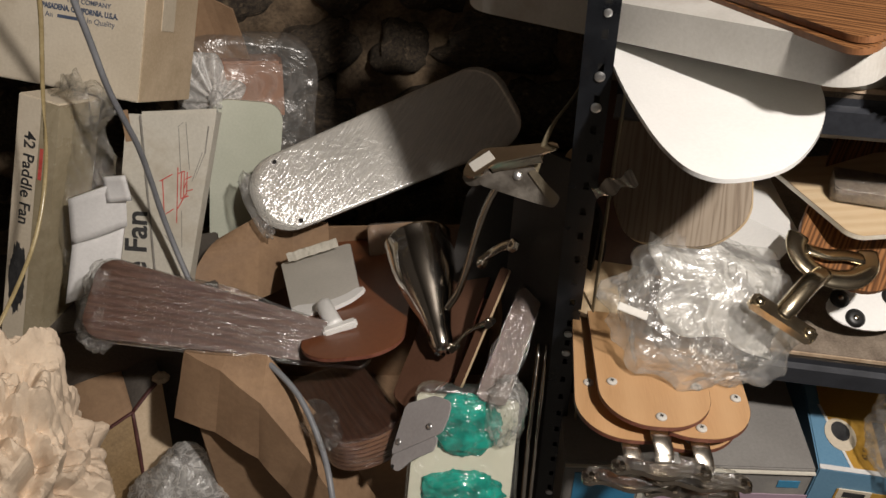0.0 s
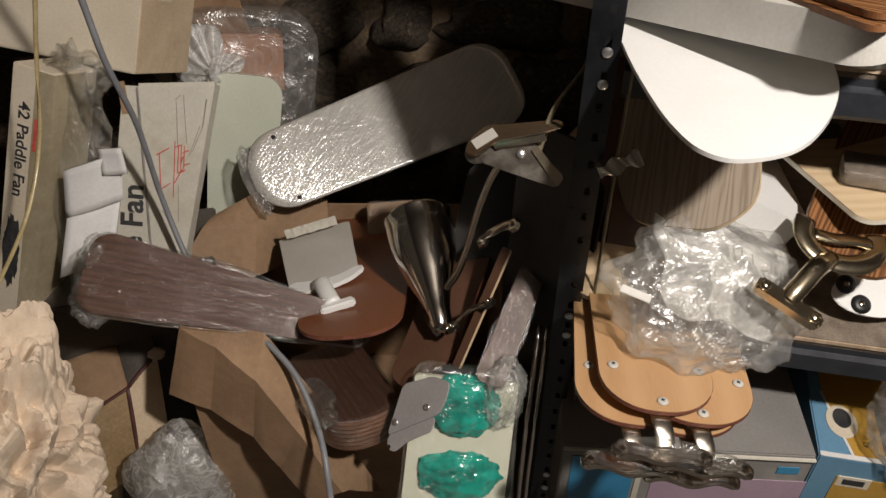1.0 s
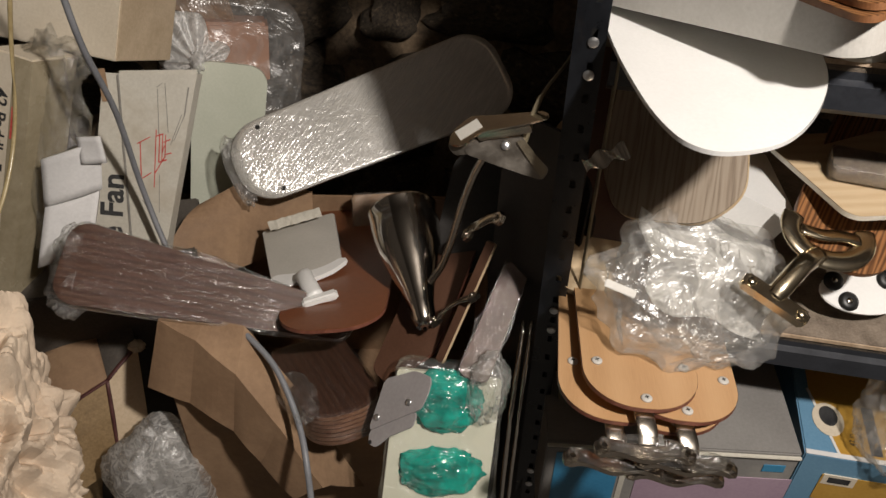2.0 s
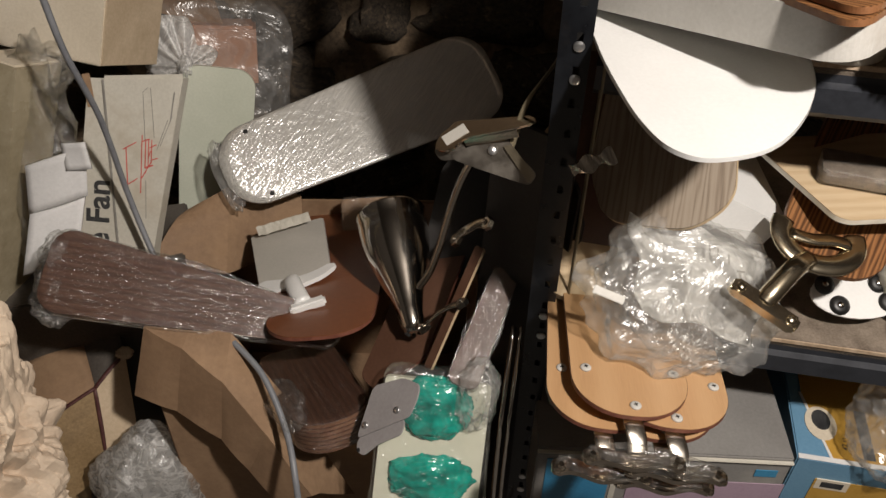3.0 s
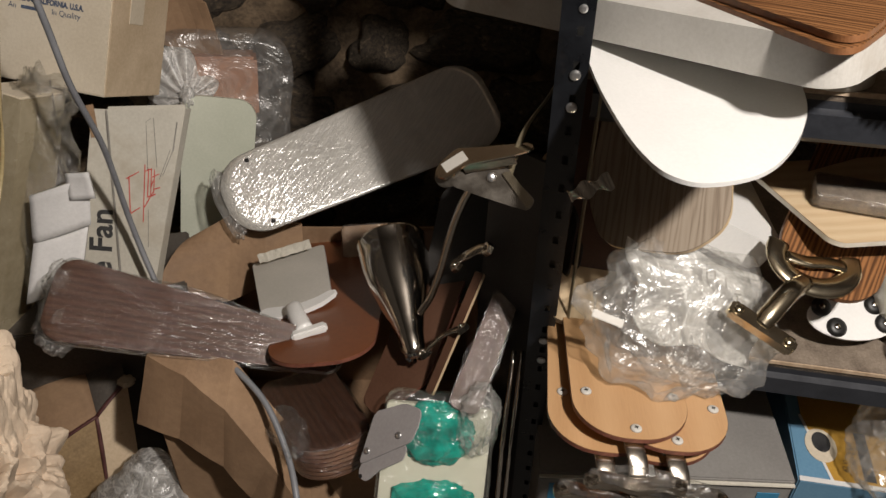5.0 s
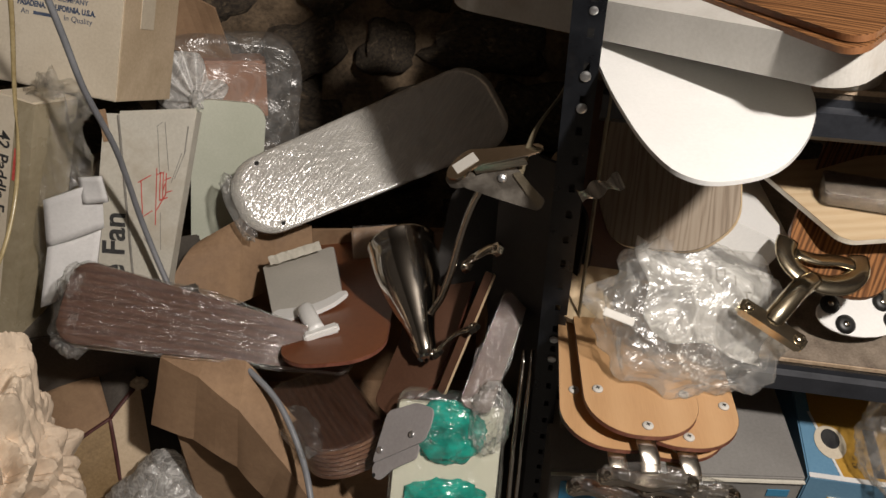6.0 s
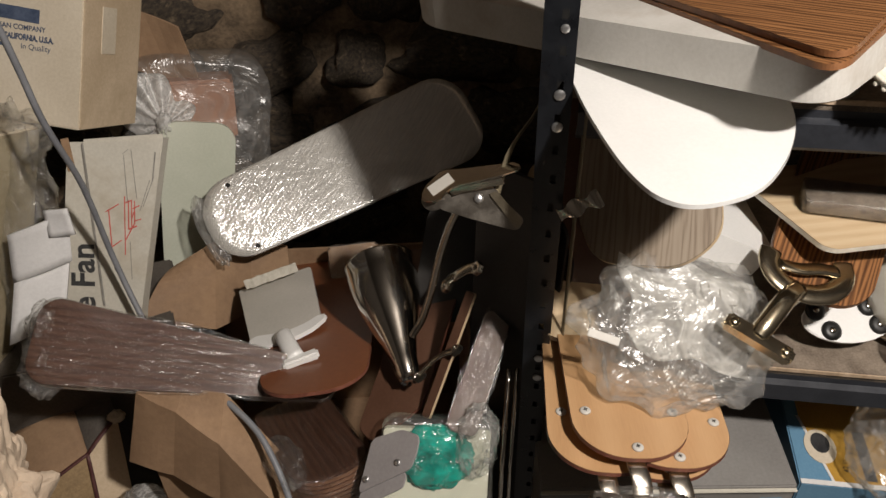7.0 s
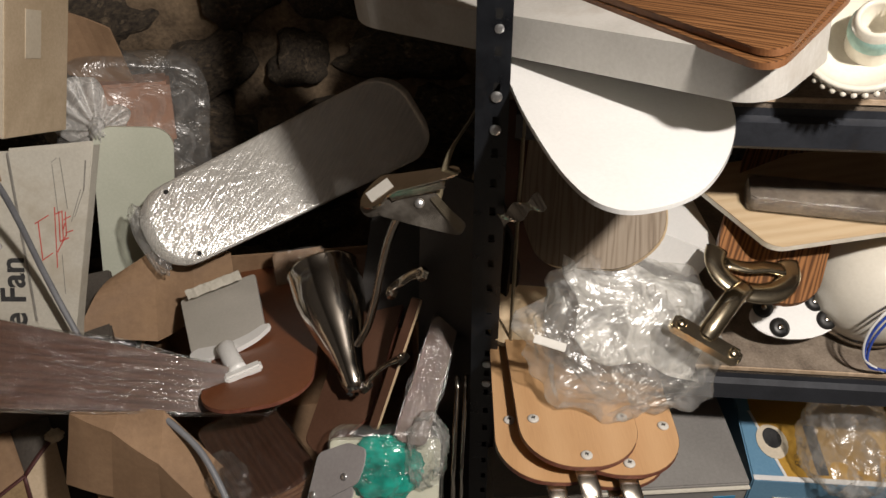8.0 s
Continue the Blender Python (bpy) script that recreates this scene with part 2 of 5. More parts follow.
M_DEEPBLUE = surface("deep_blue_print", (0.03, 0.2, 0.38), (0.06, 0.27, 0.46), 6, 0.4, bump=0.03)
M_GOLDINK = surface("ochre_print", (0.45, 0.25, 0.04), (0.56, 0.33, 0.07), 6, 0.45, bump=0.03)
M_LILAC = surface("lilac_print", (0.36, 0.25, 0.33), (0.45, 0.33, 0.41), 6, 0.45, bump=0.03)
# Rubber and black parts; also painted shade in slots, holes and gaps.
M_BLACK = surface("black_rubber_and_shade", (0.006, 0.0058, 0.0055), (0.018, 0.017, 0.016), 40, 0.45)
M_BLUEWIRE = surface("blue_wire_insulation", (0.02, 0.05, 0.3), (0.04, 0.09, 0.42), 30, 0.35)
M_CERAMIC = surface("ivory_glazed_ceramic", (0.68, 0.64, 0.54), (0.78, 0.74, 0.65), 8, 0.2, coat=0.3)
M_AQUA = surface("aqua_insulation", (0.3, 0.5, 0.45), (0.45, 0.65, 0.58), 40, 0.6)
M_GLOBE = surface("cream_glass_globe", (0.68, 0.64, 0.55), (0.76, 0.72, 0.63), 5, 0.18, coat=0.5)
M_BRICK = surface("red_brown_clay", (0.34, 0.17, 0.105), (0.47, 0.26, 0.17), 12, 0.7, bump=0.2)
F_WRAP = film_material("stretch_wrap", 0.014, 0.12, 0.19, 60, (0.1, 1.0, 1), deep=0.02, fine=0.3)
F_SHINE = film_material("glittering_stretch_wrap", 0.17, 0.3, 0.18, 105, (0.14, 1.1, 1), deep=0.0026, fine=0.2, turn=-34, swirl=0.05)
F_BAG = film_material("crumpled_poly_bag", 0.12, 0.026, 0.24, 13, deep=0.008, fine=0.1)
F_BUBBLE = film_material("cloudy_bubble_wrap", 0.36, 0.06, 0.24, 34, deep=0.006)
F_MILKY = film_material("milky_poly_bag", 0.12, 0.05, 0.24, 16, deep=0.006, fine=0.2)
F_FOAM = film_material("folded_foam_film", 0.46, 0.02, 0.35, 12, deep=0.003, fine=0.1)
F_KNOT = film_material("gathered_white_film", 0.55, 0.05, 0.3, 30, deep=0.004)
F_SHEER = film_material("sheer_poly_sleeve", 0.035, 0.03, 0.18, 20, deep=0.009)
F_THIN = film_material("thin_poly_sleeve", 0.05, 0.06, 0.2, 40, deep=0.008)


# ---- shape builders ----
def B(o, x, y):
    """A pose from an origin, a local x direction and a rough local y direction."""
    x = Vector(x).normalized()
    z = x.cross(Vector(y)).normalized()
    y = z.cross(x)
    m = Matrix((x, y, z)).transposed().to_4x4()
    m.translation = o
    return m


def thing(name, m, label, category, group="", kind=""):
    ob = new(name)
    ob.empty_display_size = 0.03
    ob.matrix_world = m
    return tagged(ob, label, category, group, kind)


def part(name, bm, material, parent, label="", smooth=False, m=None):
    me = bpy.data.meshes.new(name)
    bmesh.ops.recalc_face_normals(bm, faces=bm.faces)
    for f in bm.faces:
        f.smooth = smooth
    bm.to_mesh(me)
    bm.free()
    me.materials.append(material)
    ob = new(name, me)
    ob.parent = parent
    if m is not None:
        ob.matrix_basis = m
    return tagged(ob, label)


def solo(name, bm, material, m, label, category, smooth=False, group="", kind=""):
    ob = part(name, bm, material, None, "", smooth)
    ob.matrix_world = m
    return tagged(ob, label, category, group, kind)


def slab(outline, thick, bevel=0.0012, top=0.0, segs=2):
    """A board of that outline, its face at z = top, going down by thick."""
    bm = bmesh.new()
    lo = [bm.verts.new((x, y, top - thick)) for x, y in outline]
    hi = [bm.verts.new((x, y, top)) for x, y in outline]
    bm.faces.new(hi)
    bm.faces.new(lo[::-1])
    n = len(outline)
    rim = []
    for i in range(n):
        f = bm.faces.new((lo[i], lo[(i + 1) % n], hi[(i + 1) % n], hi[i]))
        rim.append(f)
    if bevel:
        es = [e for e in bm.edges if abs(e.verts[0].co.z - e.verts[1].co.z) < 1e-6]
        bmesh.ops.bevel(bm, geom=es, offset=bevel, segments=segs, affect="EDGES", clamp_overlap=True)
    return bm


def rounded(x0, x1, y0, y1, r, n=8):
    """A rectangle with rounded corners; r is one radius or four (from low x, low y round)."""
    r = (r,) * 4 if not isinstance(r, tuple) else r
    out = []
    for (cx, cy, a), q in zip(((x0, y0, 180), (x1, y0, 270), (x1, y1, 0), (x0, y1, 90)), r):
        px = cx + (q if cx == x0 else -q)
        py = cy + (q if cy == y0 else -q)
        for i in range(n + 1):
            w = radians(a + 90 * i / n)
            out.append((px + q * math.cos(w), py + q * math.sin(w)))
    return out


def fillet(points, r, n=6):
    """A polygon with its corners rounded by about r."""
    out = []
    k = len(points)
    for i in range(k):
        a, p, c = Vector(points[i - 1]), Vector(points[i]), Vector(points[(i + 1) % k])
        q = min(r, (a - p).length * 0.45, (c - p).length * 0.45)
        s, e = p + (a - p).normalized() * q, p + (c - p).normalized() * q
        for j in range(n + 1):
            t = j / n
            out.append(tuple(s * (1 - t) ** 2 + p * 2 * t * (1 - t) + e * t * t))
    return out


def taper(length, w0, w1, r0, r1, n=10):
    """A fan blade seen from above: root at x = 0 with width w0, tip at length with width w1."""
    out = []
    for x, s, w, r, a in ((0, -1, w0, r0, 180), (length, -1, w1, r1, 270), (length, 1, w1, r1, 0), (0, 1, w0, r0, 90)):
        px = x + (r if x == 0 else -r)
        py = s * (w / 2 - r)
        for i in range(n + 1):
            k = radians(a + 90 * i / n)
            out.append((px + r * math.cos(k), py + r * math.sin(k)))
    return out


def block(sx, sy, sz, at=(0, 0, 0), bevel=0.0015, m=None):
    bm = bmesh.new()
    bmesh.ops.create_cube(bm, size=1, matrix=Matrix.Translation(at) @ Matrix.Diagonal((sx, sy, sz, 1)))
    if bevel:
        bmesh.ops.bevel(bm, geom=bm.edges[:], offset=bevel, segments=2, affect="EDGES", clamp_overlap=True)
    if m is not None:
        bm.transform(m)
    return bm


def smooth_line(points, steps=8):
    """A Catmull-Rom line through the points."""
    p = [Vector(q) for q in points]
    p = [2 * p[0] - p[1], *p, 2 * p[-1] - p[-2]]
    out = []
    for i in range(1, len(p) - 2):
        a, b, c, d = p[i - 1:i + 3]
        for k in range(steps):
            t = k / steps
            out.append(0.5 * (2 * b + (c - a) * t + (2 * a - 5 * b + 4 * c - d) * t * t + (3 * b - a - 3 * c + d) * t ** 3))
    out.append(p[-2])
    return out


def closed_curve(points, steps=5):
    """A smooth closed outline through a few corner points."""
    p = [Vector((*q, 0)) for q in points]
    p = [p[-1], *p, p[0], p[1]]
    out = []
    for i in range(1, len(p) - 2):
        a, b, c, d = p[i - 1:i + 3]
        for k in range(steps):
            t = k / steps
            q = 0.5 * (2 * b + (c - a) * t + (2 * a - 5 * b + 4 * c - d) * t * t + (3 * b - a - 3 * c + d) * t ** 3)
            out.append((q.x, q.y))
    return out


def stations(rows, u):
    """The place at u in 0..1 along a line of evenly numbered corner points."""
    k = min(int(u * (len(rows) - 1)), len(rows) - 2)
    return Vector(rows[k]).lerp(Vector(rows[k + 1]), u * (len(rows) - 1) - k)


def tube(points, radius, sides=10, steps=8, flat=1.0, ribs=0.0, lean=None):
    """A cable, rod or strip along a smooth line; flat squashes it, ribs makes it a gooseneck."""
    line = smooth_line(points, steps) if steps > 1 else [Vector(q) for q in points]
    bm = bmesh.new()
    rings = []
    up = Vector(lean) if lean else Vector((0.13, 0.21, 0.97))
    for i, q in enumerate(line):
        d = (line[min(i + 1, len(line) - 1)] - line[max(i - 1, 0)]).normalized()
        s = d.cross(up).normalized()
        v = s.cross(d)
        r = radius * (1 + (ribs if i % 2 else 0))
        rings.append([bm.verts.new(q + s * r * math.cos(2 * math.pi * k / sides) + v * r * flat * math.sin(2 * math.pi * k / sides)) for k in range(sides)])
    for a, b in zip(rings, rings[1:]):
        for k in range(sides):
            bm.faces.new((a[k], a[(k + 1) % sides], b[(k + 1) % sides], b[k]))
    bm.faces.new(rings[0][::-1])
    bm.faces.new(rings[-1])
    return bm


def lathe(profile, sides=40, m=None):
    """A turned body: profile of (radius, height) about local z."""
    bm = bmesh.new()
    rings = [[bm.verts.new((r * math.cos(2 * math.pi * k / sides), r * math.sin(2 * math.pi * k / sides), h)) for k in range(sides)] for r, h in profile]
    for a, b in zip(rings, rings[1:]):
        for k in range(sides):
            bm.faces.new((a[k], a[(k + 1) % sides], b[(k + 1) % sides], b[k]))
    if m is not None:
        bm.transform(m)
    return bm


def disc(r, h, at=(0, 0, 0), sides=20, dome=0.3):
    """A screw or bolt head, domed, standing on z = at."""
    return lathe([(0.0001, h), (r * 0.6, h * (1 - dome * 0.3)), (r * 0.92, h * (1 - dome)), (r, h * 0.4), (r, 0), (0.0001, 0)], sides, Matrix.Translation(at))


def crease(p, scale, seed=0.0):
    """Sharp folds, as in crushed paper or film: 0 on a fold, up to about 1 between."""
    q = Vector((p[0] * scale + seed, p[1] * scale - seed, p[2] * scale + 2 * seed))
    d = noise.voronoi(q)[0]
    return d[1] - d[0]


def ridge(p, scale, seed=0.0):
    """Long sharp fold lines."""
    q = Vector((p[0] * scale + seed, p[1] * scale - seed, p[2] * scale + 2 * seed))
    q += 0.35 * noise.noise_vector(q * 0.7)
    return 0.6 - 2.2 * abs(noise.noise(q))


def shell(outline, thick, loose=0.003, rings=12, seed=1.0, scale=28.0, swell=0.0, along=(1, 1, 1)):
    """Film drawn round a board of that outline, with slack folds."""
    pts = []
    n0 = len(outline)
    for i in range(n0):
        a, b = Vector(outline[i]), Vector(outline[(i + 1) % n0])
        k = max(1, int((b - a).length / 0.008))
        pts += [a.lerp(b, j / k) for j in range(k)]
    c = sum(pts, Vector((0, 0))) / len(pts)
    bm = bmesh.new()
    n = len(pts)
    layers = []
    for side in (1, -1):
        for r in range(rings + 1):
            f = 1 - r / rings * 0.985 if side > 0 else 1 - (rings - r) / rings * 0.985
            row = []
            for p in pts:
                d = p - c
                q = c + d * f
                e = d.normalized() * loose * 0.7 * min(1, f * 1.0)
                v = Vector((q.x + e.x, q.y + e.y, 0))
                w = Vector((v.x * along[0], v.y * along[1], side * 3.0))
                u = crease(w, scale, seed) * 0.6 + 0.5 * noise.noise(w * scale * 2.3)
                edge = 1.0 if f < 0.97 else 0.3
                z = side * (thick / 2 + loose * edge * (0.35 + u) + swell * (1 - f)) - thick / 2
                v += Vector((d.x, d.y, 0)).normalized() * loose * noise.noise(w * scale) * (1.2 if f > 0.9 else 0.2)
                row.append(bm.verts.new((v.x, v.y, z)))
            layers.append(row)
    order = layers[rings::-1] + layers[:rings:-1]
    for a, b in zip(order, order[1:]):
        for k in range(n):
            bm.faces.new((a[k], a[(k + 1) % n], b[(k + 1) % n], b[k]))
    return bm


def lump(radii, seed, fold=0.22, scale=5.0, fine=0.06, level=5, flatten=None):
    """A crushed body: an uneven ball of sharp folds."""
    bm = bmesh.new()
    bmesh.ops.create_icosphere(bm, subdivisions=level, radius=1)
    for v in bm.verts:
        d = v.co.normalized()
        k = 1 + fold * ridge(d, scale * 0.4, seed) + fold * 0.5 * ridge(d, scale * 0.9, seed + 7) + fine * ridge(d, scale * 2.1, seed + 3)
        k += 0.2 * noise.noise(d * 1.5 + Vector((seed, 0, 0)))
        v.co = Vector((d.x * radii[0], d.y * radii[1], d.z * radii[2])) * k
        if flatten is not None and v.co.z < flatten:
            v.co.z = flatten + (v.co.z - flatten) * 0.1
    return bm


def crushed_wad(radii, seed, level=6):
    """A wad of crushed paper: straight sharp folds crossing in all directions, flat between them."""
    rnd = random.Random(seed)
    folds = []
    for wide, deep, count in ((1.1, 0.07, 3), (2.2, 0.045, 5), (4.2, 0.032, 8), (8.0, 0.012, 9), (15.0, 0.004, 6)):
        for _ in range(count):
            way = Vector((rnd.gauss(0, 1), rnd.gauss(0, 1), rnd.gauss(0, 1))).normalized()
            folds.append((way * wide * rnd.uniform(0.75, 1.3), rnd.random(), deep * rnd.uniform(0.5, 1.3)))
    bm = bmesh.new()
    bmesh.ops.create_icosphere(bm, subdivisions=level, radius=1)
    for v in bm.verts:
        d = v.co.normalized()
        q = d + 0.1 * noise.noise_vector(d * 3.2 + Vector((seed, 0, 0)))
        k = 1.0
        for way, phase, deep in folds:
            w = q.dot(way) + phase
            k += deep * (4 * abs(w - math.floor(w + 0.5)) - 1)
        v.co = Vector((d.x * radii[0], d.y * radii[1], d.z * radii[2])) * k
    return bm


def words(text, size, material, parent, m, name="printed_word", bold=0.0, squeeze=1.0, label=""):
    cu = bpy.data.curves.new(name, "FONT")
    cu.body, cu.size, cu.extrude, cu.offset = text, size, 0.0001, bold
    cu.align_x, cu.align_y = "CENTER", "CENTER"
    tmp = bpy.data.objects.new(name, cu)
    scene.collection.objects.link(tmp)
    bpy.context.view_layer.update()
    me = bpy.data.meshes.new_from_object(tmp)
    bpy.data.objects.remove(tmp)
    bpy.data.curves.remove(cu)
    me.materials.append(material)
    ob = new(name, me)
    ob.parent = parent
    ob.matrix_basis = m @ Matrix.Diagonal((squeeze, 1, 1, 1))
    return tagged(ob, label)


def bars(rects, material, parent, m, name="print_bar"):
    """Flat printed marks, each (x, y, width, height, turn)."""
    for x, y, w, h, a in rects:
        bm = bmesh.new()
        bmesh.ops.create_cube(bm, size=1, matrix=Matrix.Translation((x, y, 0)) @ Matrix.Rotation(radians(a), 4, "Z") @ Matrix.Diagonal((w, h, 0.0003, 1)))
        part(name, bm, material, parent, m=m)


# ---- the room ----
def room_box(name, sx, sy, sz, at, material, label, category):
    return solo(name, block(sx, sy, sz, bevel=0), material, Matrix.Translation(at), label, category, kind="structure")


room_box("floor", 4.2, 4.0, 0.1, (0.3, -0.2, -0.05), M_FLOOR, "bare grey concrete basement floor", "floor")
# Unseen ceiling and walls close the room and limit its bounce light.
room_box("ceiling", 4.2, 4.0, 0.1, (0.3, -0.2, 2.55), M_ROOM, "unseen plain basement ceiling, dark to limit bounce", "ceiling")
room_box("wall_west", 0.1, 4.0, 2.5, (-1.75, -0.2, 1.25), M_ROOM, "unseen plain basement side wall, dark to limit bounce", "wall")
room_box("wall_east", 0.1, 4.0, 2.5, (2.35, -0.2, 1.25), M_ROOM, "unseen plain basement side wall, dark to limit bounce", "wall")
room_box("wall_south", 4.0, 0.1, 2.5, (0.3, -2.15, 1.25), M_ROOM, "unseen plain basement wall behind, dark to limit bounce", "wall")


def stone_wall():
    bm = bmesh.new()
    nx, nz = 150, 110
    x0, x1, z0, z1 = -1.7, 2.3, 0.0, 2.5
    rows = []
    for j in range(nz + 1):
        row = []
        for i in range(nx + 1):
            p = Vector((x0 + (x1 - x0) * i / nx, 0, z0 + (z1 - z0) * j / nz))
            d = 0.03 * noise.noise(p * 5) + 0.018 * noise.noise(p * 17)
            row.append(bm.verts.new((p.x, 1.66 + d, p.z)))
        rows.append(row)
    for a, b in zip(rows, rows[1:]):
        for i in range(nx):
            bm.faces.new((a[i], a[i + 1], b[i + 1], b[i]))
    wall = solo("wall_north", bm, M_MORTAR, Matrix(), "rough rubble stone wall with sandy crumbling mortar", "stone wall", True, kind="structure")
    rnd = random.Random(4)
    kinds = []
    for k in range(7):
        b = bmesh.new()
        bmesh.ops.create_icosphere(b, subdivisions=3, radius=1)
        for v in b.verts:
            d = v.co.normalized()
            v.co = d * (0.85 + 0.35 * noise.noise(d * 1.3 + Vector((k * 3.1, 0, 0))) + 0.2 * noise.noise(d * 4 + Vector((k, 2, 0))) + 0.08 * noise.noise(d * 9 + Vector((k, 5, 0))) + 0.26 * (crease(d, 1.1, k) - 0.3))
        me = bpy.data.meshes.new("stone")
        for f in b.faces:
            f.smooth = True
        b.to_mesh(me)
        b.free()
        me.materials.append(M_STONE)
        kinds.append(me)
    z = 0.1
    while z < 1.3:
        x = -1.3 + rnd.uniform(-0.1, 0.1)
        h = rnd.uniform(0.08, 0.17)
        while x < 1.2:
            w = rnd.uniform(0.09, 0.27)
            o = new("stone", rnd.choice(kinds))
            o.parent = wall
            o.matrix_basis = Matrix.LocRotScale((x + w / 2, 1.665, z + h / 2 + rnd.uniform(-0.02, 0.02)), Euler((rnd.uniform(-0.3, 0.3), rnd.uniform(-0.45, 0.45), rnd.uniform(-0.3, 0.3))), (w * 0.62, rnd.uniform(0.04, 0.07), h * 0.66))
            x += w + 0.02
        z += h + 0.02


stone_wall()

# ---- steel shelving ----
SHELF = Matrix.Translation((0.175, 0.80, 0)) @ Matrix.Rotation(radians(-10.7), 4, "Z")
# 1.337 is an added level out of view; its beam shades the wall.
TOPS = (0.205, 0.583, 0.960, 1.337)
WIDE, DEEP = 0.92, 0.46


def slotted_post(height):
    """An angle post with real slots in the flange that faces the aisle."""
    bm = bmesh.new()
    w, t = 0.041, 0.0022

    def bit(x0, x1, z0, z1, y0=0.0, y1=t):
        bmesh.ops.create_cube(bm, size=1, matrix=Matrix.Translation(((x0 + x1) / 2, (y0 + y1) / 2, (z0 + z1) / 2)) @ Matrix.Diagonal((x1 - x0, y1 - y0, z1 - z0, 1)))

    bit(-w / 2, -0.0032, 0, height)
    bit(0.0032, w / 2 - 0.008, 0, height)
    z = 0.0
    k = 0
    while z < height:
        bit(-0.0032, 0.0032, z, min(z + 0.0265, height))
        z += 0.0373
    bit(-w / 2, -w / 2 + t, 0, height, t, w)
    return bm


shelf = thing("steel_shelving", SHELF, "black slotted steel shelving unit with particle board shelves", "shelving")
for u, v, flip in ((0, 0, 1), (WIDE, 0, -1), (0, DEEP, 1), (WIDE, DEEP, -1)):
    p = part("post", slotted_post(1.95), M_STEEL, shelf, "black slotted angle post" if (u, v) == (0, 0) else "", m=Matrix.Translation((u, v, 0)) @ Matrix.Diagonal((flip, 1 if v == 0 else -1, 1, 1)))
# Added dark strip behind the slots, standing in for the shade there.
part("slot_shade_strip", block(0.02, 0.002, 1.9, (0.002, 0.03, 0.95), 0), M_BLACK, shelf)
for z in TOPS:
    part("shelf_board", block(WIDE - 0.01, DEEP - 0.02, 0.014, (WIDE / 2, DEEP / 2, z - 0.007), 0.0008), M_BOARD, shelf, "dusty brown particle board")
    part("board_edge", block(WIDE - 0.05, 0.002, 0.005, (WIDE / 2, 0.0085, z - 0.003), 0), M_BOARD_EDGE, shelf)
    for v, s in ((0.006, 1), (DEEP - 0.006, -1)):
        prof = [(0.004, 0.0), (0.004, -0.018), (-0.004, -0.021), (-0.004, -0.048), (0.006, -0.052), (0.02, -0.066), (0.02, -0.062), (0.009, -0.048), (0.002, -0.046), (0.002, -0.02), (0.012, -0.016), (0.012, 0.0)]
        bm = bmesh.new()
        a = [bm.verts.new((0.02, v + s * y, z - 0.004 + q)) for y, q in prof]
        b = [bm.verts.new((WIDE - 0.02, v + s * y, z - 0.004 + q)) for y, q in prof]
        for i in range(len(prof)):
            bm.faces.new((a[i], a[(i + 1) % len(prof)], b[(i + 1) % len(prof)], b[i]))
        bm.faces.new(a)
        bm.faces.new(b[::-1])
        part("beam", bm, M_STEEL_LIT, shelf)
for z in (0.955, 0.918, 0.572, 0.535, 0.205, 0.168):
    part("bolt_head", disc(0.0058, 0.003), M_RIVET, shelf, m=Matrix.Translation((0, -0.0002, z)) @ Matrix.Rotation(radians(90), 4, "X"))
for z in (1.06, 1.025):
    part("bolt_head", disc(0.0045, 0.002), M_RIVET, shelf, m=Matrix.Translation((0.0005, -0.0002, z)) @ Matrix.Rotation(radians(90), 4, "X"))


# ---- kinds of things ----
def screw(parent, x, y, z=0.0, r=0.0062, material=None):
    s = part("screw", disc(r, 0.003), material or M_OLDWHITE, parent, "white washer-head screw" if material is None else "", True, Matrix.Translation((x, y, z)))
    c = bmesh.new()
    for a in (0, 90):
        bmesh.ops.create_cube(c, size=1, matrix=Matrix.Rotation(radians(a + 20), 4, "Z") @ Matrix.Diagonal((r * 0.75, r * 0.18, 0.0008, 1)))
    part("cross_slot", c, M_BLACK, s, m=Matrix.Translation((0, 0, 0.003)))


def fan_blade(name, m, outline, thick, material, edge, label, group="loose fan blades", film=None, loose=0.0025, seed=1.0, count=1, holes=(), film_scale=28.0, film_along=(1, 1, 1)):
    b = thing(name, m, label, "fan blade", group)
    for i in range(count):
        z = -i * (thick + 0.0006)
        part("blade_board", slab(outline, thick, 0.0008, z), material, b)
        if edge:
            rim = [(x, y) for x, y in outline]
            bm = bmesh.new()
            n = len(rim)
            c = sum((Vector(q) for q in rim), Vector((0, 0))) / n
            lo, hi = [], []
            for q in rim:
                d = Vector(q) + (Vector(q) - c).normalized() * 0.0006
                lo.append(bm.verts.new((d.x, d.y, z - thick * 0.94)))
                hi.append(bm.verts.new((d.x, d.y, z - thick * 0.06)))
            for k in range(n):
                bm.faces.new((lo[k], lo[(k + 1) % n], hi[(k + 1) % n], hi[k]))
            part("edge_band", bm, edge, b)
    for x, y in holes:
        part("screw_hole", disc(0.0042, 0.0006, dome=0.0), M_BLACK, b, m=Matrix.Translation((x, y, 0.0001)))
    if film:
        part("plastic_wrap", shell(outline, thick * count, loose, 14, seed, film_scale, along=film_along), film, b, "clear crinkled plastic wrap", True)
    return b


def crumpled(name, m, radii, seed, material, label, category, **more):
    return solo(name, lump(radii, seed, **more), material, m, label, category, True)


